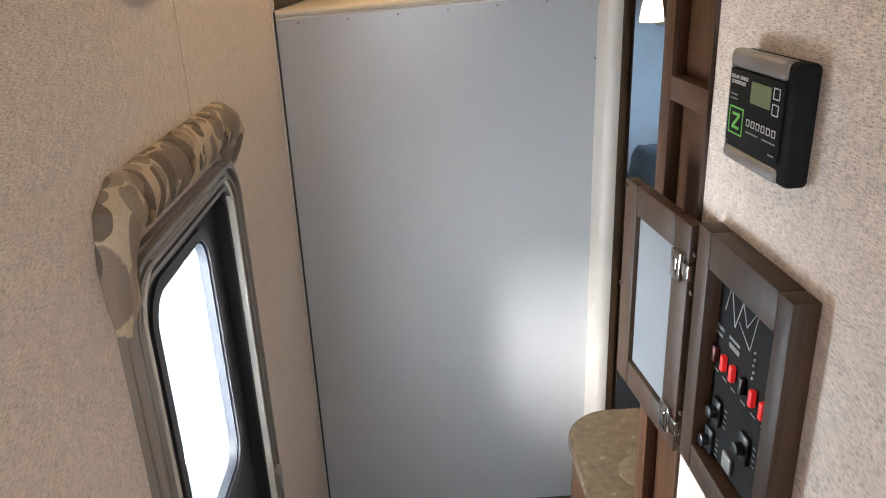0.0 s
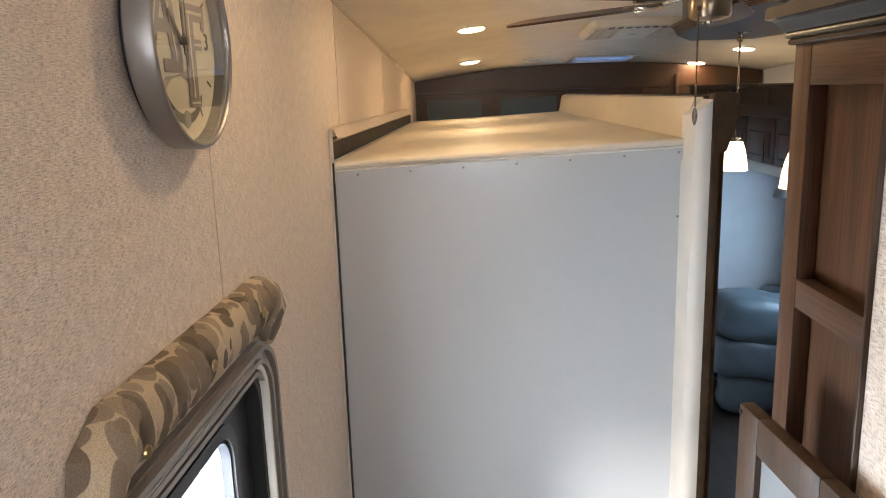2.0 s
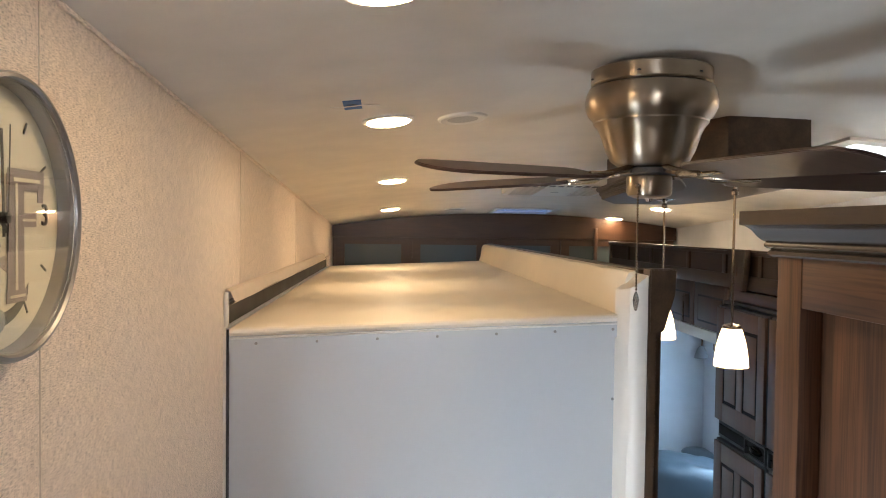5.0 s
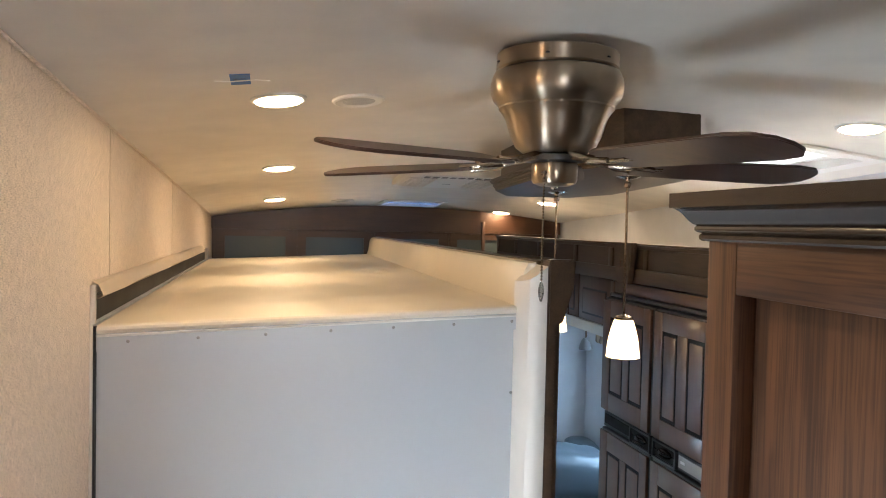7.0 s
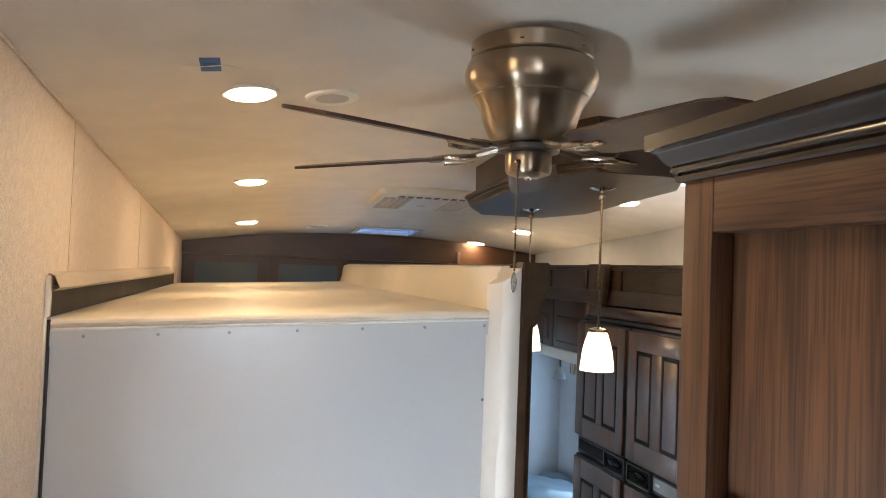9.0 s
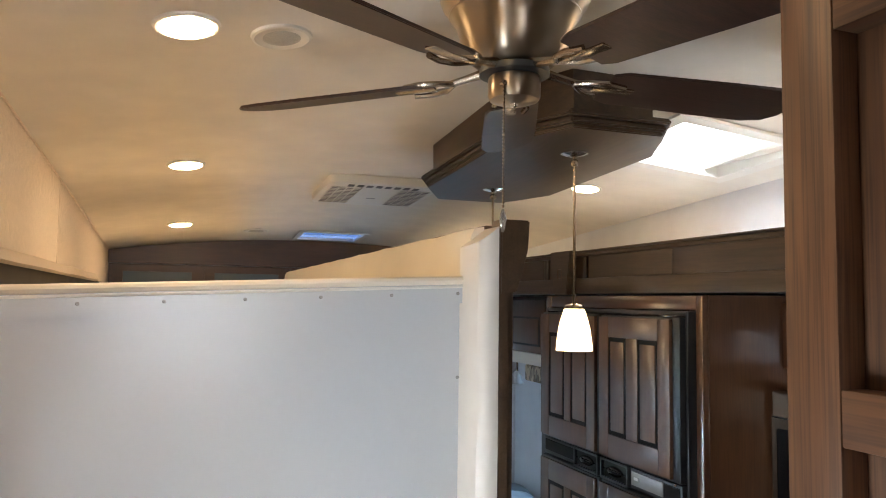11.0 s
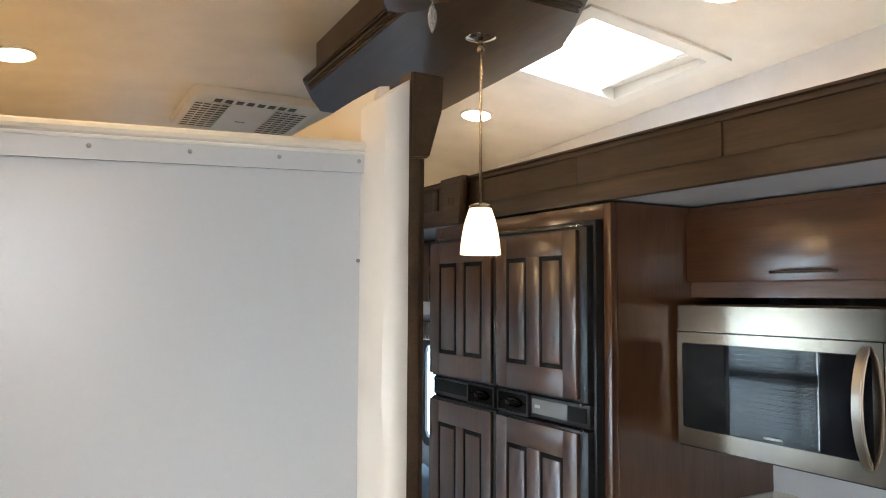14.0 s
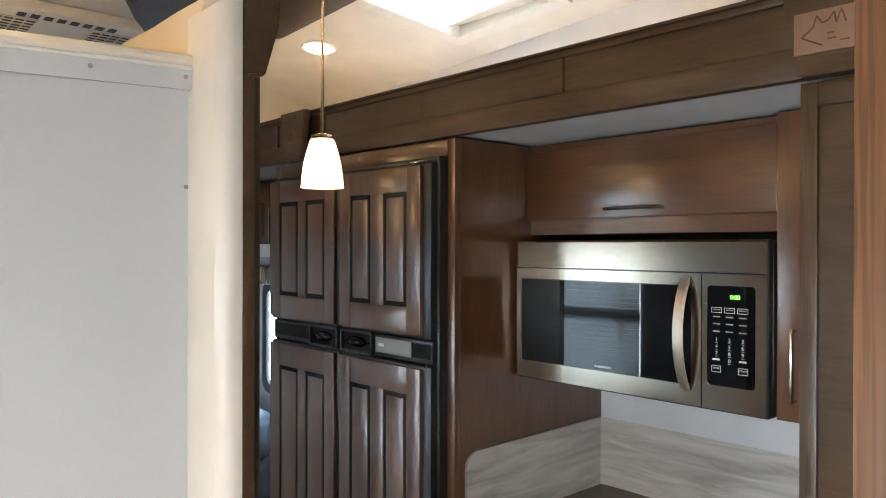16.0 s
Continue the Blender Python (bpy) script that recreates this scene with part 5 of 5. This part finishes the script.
bow_line = [(1.304 + 0.288 * s, -MX + o + 0.001) for s, o in bow] + [(1.304 + 0.288 * s, -MX - 0.011 + o) for s, o in reversed(bow[1:-1])]
part("handle", prism(bow_line, 0.026, Matrix(((0, -1, 0, 0), (0, 0, 1, 2.658), (1, 0, 0, 0), (0, 0, 0, 1))), 0.0035), M_HANDLE, MD, "bowed stainless steel handle")
ring = part("control_frame", ring_plate(rounded(-2.6305, -2.472, 1.272, 1.598, 0.003), rounded(-2.617, -2.498, 1.330, 1.570, 0.010), 0.026, at_x(MX + 0.0255)), M_STEEL, mw, "stainless steel control frame")
part("edge_strip", boxes((MX - 0.001, MX + 0.02, 2.467, 2.4715, 1.272, 1.680)), M_BLACK, mw)
cp = part("control_panel", prism(rounded(-2.6175, -2.4975, 1.3295, 1.5705, 0.010), 0.024, at_x(MX + 0.0255)), M_BLACKGLOSS, mw, "black keypad panel")
KX = MX + 0.0014
lettering("digits", "0:00", 0.0145, Matrix.Translation((KX, 2.548, 1.543)) @ FACE_NX, M_DIGIT, mw, 0.0003)
for k in range(3):
    y = 2.594 - 0.0325 * k
    part("key", outline_box(y - 0.013, y + 0.013, 1.505, 1.518, 0.0012, KX), M_WHITEINK, mw)
    for z in (1.511, 1.494, 1.477, 1.459):
        part("key_caption", boxes((KX - 0.0003, KX, y - 0.009, y + 0.009, z, z + 0.003)), M_DIMINK, mw)
    for j, row in enumerate(("123", "456", "789", " 0 ")):
        if row[k] != " ":
            lettering("key_number", row[k], 0.0125, Matrix.Translation((KX, y, 1.4405 - 0.0165 * j)) @ FACE_NX, M_WHITEINK, mw, 0.0003)
            part("key_caption", boxes((KX - 0.0003, KX, y - 0.004, y + 0.004, 1.4325 - 0.0165 * j, 1.434 - 0.0165 * j)), M_DIMINK, mw)
part("key_caption", boxes((KX - 0.0003, KX, 2.586, 2.604, 1.3905, 1.395), (KX - 0.0003, KX, 2.52, 2.538, 1.3905, 1.395)), M_WHITEINK, mw)
for y, word in ((2.595, "STOP"), (2.528, "START")):
    part("key", outline_box(y - 0.012, y + 0.012, 1.362, 1.378, 0.0012, KX), M_WHITEINK, mw)
    lettering("key_number", word, 0.0072, Matrix.Translation((KX, y, 1.371)) @ FACE_NX, M_WHITEINK, mw, 0.0003)
part("vent_lip", boxes((MX - 0.001, MX + 0.02, 2.469, 3.236, 1.5985, 1.6018)), M_BLACK, mw)
part("underside", boxes((MX + 0.004, 2.57, 2.47, 3.234, 1.268, 1.2745)), M_BLACK, mw)

nar = thing("narrow_cabinet", (2.4, 2.38, 1.27), "narrow dark wood cabinet with a nickel bar handle", "cabinet")
part("body", boxes((2.195, 2.624, 2.302, 2.458, 1.268, 1.972)), M_DARK, nar)
dn = part("door", boxes((2.172, 2.194, 2.306, 2.450, 1.278, 1.965), bevel=0.003), M_DARK, nar)
part("handle", tube([(2.1715, 2.408, 1.478), (2.150, 2.408, 1.478), (2.148, 2.408, 1.472), (2.148, 2.408, 1.327), (2.150, 2.408, 1.321), (2.1715, 2.408, 1.321)], 0.0042, 8), M_NICKEL, dn, "nickel bar handle")

pil = thing("pilaster_panel", (1.95, 2.24, 0), "tall dark wood end panel with a recessed field", "panel")
part("field", boxes((FX + 0.010, 1.96, 2.19, 2.298, 0.0, 1.969)), M_FASCIA, pil)
part("stile", boxes((FX, FX + 0.0098, 2.268, 2.299, 0.0, 1.969), bevel=0.0015), wood("smoked_brown_wood_upright", (0.042, 0.025, 0.014), (0.094, 0.058, 0.033), "z", 0.36), pil)
part("rail", boxes((FX + 0.0004, FX + 0.0098, 2.19, 2.2678, 1.925, 1.969), bevel=0.0015), M_FASCIA, pil)
part("return", boxes((1.9605, 2.17, 2.285, 2.3, 0.0, 1.973)), M_DARK, pil)

spl = thing("splash_panel", (2.3, 3.2, 0.84), "grey wood-look splash panels behind the counter", "splash panel")
part("side_sheet", prism([(1.968, 0.84)] + [(2.018 + 0.05 * math.cos(radians(a)), 1.018 + 0.05 * math.sin(radians(a))) for a in range(180, 89, -15)] + [(2.614, 1.074), (2.614, 0.84)], 0.004, Matrix.Translation((0, 3.2515, 0)) @ FACE_NY), M_LAMINATE, spl)
part("side_trim", tube([(1.968, 3.2475, 0.846)] + [(2.018 + 0.05 * math.cos(radians(a)), 3.2475, 1.018 + 0.05 * math.sin(radians(a))) for a in range(180, 89, -15)] + [(2.614, 3.2475, 1.074)], 0.0022, 6), M_SILVER, spl)
part("back_sheet", boxes((2.618, 2.6245, 2.30, 3.2505, 0.84, 1.074)), M_LAMINATE, spl)
ctr = thing("kitchen_counter", (2.3, 2.8, 0), "brown kitchen counter below the microwave", "counter")
part("top", boxes((1.94, 2.617, 2.31, 3.245, 0.81, 0.845), bevel=0.004), M_STONE, ctr)
part("base", boxes((1.97, 2.617, 2.31, 3.245, 0.0, 0.8095), bevel=0.003), M_DARK, ctr)

# living end of the slide: wall cabinets, window, sconce, recliner
wc = thing("wall_cabinet", (2.4, 5.2, 1.6), "dark wood wall cabinets above the recliner", "cabinet")
part("body", boxes((2.22, 2.624, 4.34, 6.05, 1.62, 1.973)), M_REARWOOD, wc)
for k, (y0, y1) in enumerate(((4.36, 4.80), (4.81, 5.242), (5.252, 5.70), (5.71, 6.03))):
    dd = part("door", boxes((2.2005, 2.2195, y0, y1, 1.676, 1.955), bevel=0.003), M_FRIDGEWOOD, wc)
    # flat black plate under the field paints the shade of a groove
    part("groove", boxes((2.1985, 2.2004, y0 + 0.055, y1 - 0.055, 1.712, 1.866)), M_INK, dd, "black plate painting the groove's shade round the field")
    part("door_field", boxes((2.1955, 2.2003, y0 + 0.066, y1 - 0.066, 1.723, 1.855), bevel=0.002), M_FRIDGEWOOD, dd, "raised field")
    yy = y1 - 0.035 if k % 2 == 0 and k != 2 else y0 + 0.098 if k == 2 else y0 + 0.03
    if k != 1:
        part("handle", tube([(2.2, yy, 1.846), (2.178, yy, 1.843), (2.178, yy, 1.683), (2.2, yy, 1.680)], 0.005, 8), M_NICKEL, dd, "nickel bar handle")
part("light_rail", boxes((2.195, 2.219, 4.34, 6.05, 1.612, 1.672), bevel=0.003), M_WHITEPLASTIC, wc, "pale light rail under the doors")

win = thing("window_1", (2.62, 5.1, 1.0), "black-framed side window with daylight outside", "window", kind="structure")
part("window_frame", ring_plate(rounded(-5.62, -4.60, 0.82, 1.46, 0.07), rounded(-5.57, -4.65, 0.87, 1.41, 0.05), 0.02, at_x(2.6235)), M_BLACK, win)
part("daylight_pane", prism(rounded(-5.569, -4.651, 0.871, 1.409, 0.05), 0.004, at_x(2.6235)), M_SIDEDAY, win, "bright window pane")
cv = thing("window_valance", (2.58, 5.1, 1.44), "short camouflage cloth valance above the window", "valance")
part("cover", boxes((2.53, 2.622, 4.5, 5.72, 1.445, 1.55), bevel=0.015, seg=3), M_CAMO, cv)

sc = thing("reading_lamp", (2.27, 5.28, 1.56), "small swivel reading lamp under the wall cabinet", "lamp")
part("stem", tube([(2.27, 5.28, 1.60), (2.27, 5.28, 1.56), (2.262, 5.27, 1.545)], 0.006, 8), M_NICKEL, sc)
part("shade", lathe([(0.012, 0.03), (0.026, 0.01), (0.036, -0.02), (0.040, -0.04), (0.037, -0.04), (0.022, 0.005)], (2.258, 5.262, 1.52), 20), M_FROST, sc, "frosted bell shade")

rec = thing("recliner", (2.35, 5.7, 0), "puffy grey leather recliner in the slide", "recliner")


def puff(x0, x1, y0, y1, z0, z1, name, tilt=0.0, r=0.09):
    bm = boxes((x0, x1, y0, y1, z0, z1))
    bmesh.ops.subdivide_edges(bm, edges=list(bm.edges), cuts=9, use_grid_fill=True)
    c = Vector(((x0 + x1) / 2, (y0 + y1) / 2, (z0 + z1) / 2))
    h = Vector(((x1 - x0) / 2, (y1 - y0) / 2, (z1 - z0) / 2))
    for v in bm.verts:
        q = Vector([(v.co[i] - c[i]) / h[i] for i in range(3)])
        n = sum(abs(k) ** 4 for k in q) ** 0.25
        q = q / n * (max(abs(k) for k in q) ** 0.6 if n else 1)
        wr = 0.022 * noise.noise(v.co * 6) + 0.006 * noise.noise(v.co * 15)
        v.co = c + Vector([q[i] * (h[i] + wr) for i in range(3)])
    if tilt:
        bm.transform(Matrix.Translation(c) @ Matrix.Rotation(radians(tilt), 4, "Y") @ Matrix.Translation(-c))
    return part(name, bm, M_LEATHER, rec)


puff(2.02, 2.58, 5.36, 5.60, 0.03, 0.30, "arm", 0)
puff(1.96, 2.57, 5.32, 5.62, 0.27, 0.56, "arm", 4)
puff(1.93, 2.54, 5.28, 5.66, 0.52, 0.82, "arm_pad", 9)
puff(2.02, 2.60, 5.98, 6.05, 0.04, 0.56, "arm", 4)
puff(1.96, 2.40, 5.64, 5.97, 0.26, 0.50, "seat")
puff(1.90, 2.03, 5.66, 5.97, 0.04, 0.33, "footrest")
puff(2.42, 2.61, 5.64, 5.97, 0.48, 0.76, "back_cushion", -6)

# rear wall: overhead cabinets, plate, dark shelf
rw = thing("rear_cabinet", (1.25, 6.5, 1.9), "dark wood overhead cabinets with glass doors on the rear wall", "cabinet")
arch_line = [(2.545 - 2.545 * k / 16, ceil_z(2.545 - 2.545 * k / 16, 6.45) - 0.003) for k in range(17)]
part("header", prism([(0.002, 2.155), (2.545, 2.155)] + arch_line, 0.03, Matrix.Translation((0, 6.45, 0)) @ FACE_NY), M_REARWOOD, rw, "arched dark wood header")
part("body", boxes((0.004, 2.54, 6.4505, 6.615, 1.80, 2.154)), M_REARWOOD, rw)
part("end_board", boxes((1.92, 1.945, 6.40, 6.42, 1.80, 2.24), bevel=0.003), M_REARWOOD, rw)
for k in range(4):
    x0 = 0.03 + 0.55 * k
    dd = part("door", ring_plate([(x0, 1.82), (x0 + 0.53, 1.82), (x0 + 0.53, 2.145), (x0, 2.145)], [(x0 + 0.06, 1.87), (x0 + 0.47, 1.87), (x0 + 0.47, 2.105), (x0 + 0.06, 2.105)], 0.02, Matrix.Translation((0, 6.4495, 0)) @ FACE_NY), M_REARWOOD, rw)
    part("glass", boxes((x0 + 0.058, x0 + 0.472, 6.440, 6.444, 1.868, 2.107)), M_CABGLASS, dd, "dark tinted glass")
ov = thing("wall_plate", (2.36, 6.61, 0.81), "white oval plate on the rear wall", "plate")
part("plate", lathe([(0.06, 0.0), (0.058, -0.01), (0.05, -0.014)], (2.36, 6.618, 0.82), 24, "y"), M_WHITEPLASTIC, ov)
part("centre", lathe([(0.035, 0.0), (0.033, -0.003)], (2.36, 6.6038, 0.82), 24, "y"), M_FROST, ov)
sh = thing("side_table", (2.2, 6.4, 0), "black side table against the rear wall", "table")
part("top", boxes((2.0, 2.46, 6.2, 6.6, 0.48, 0.56), bevel=0.006), M_BLACK, sh)
part("base", boxes((2.05, 2.42, 6.25, 6.58, 0.0, 0.4795), bevel=0.004), M_BLACK, sh)
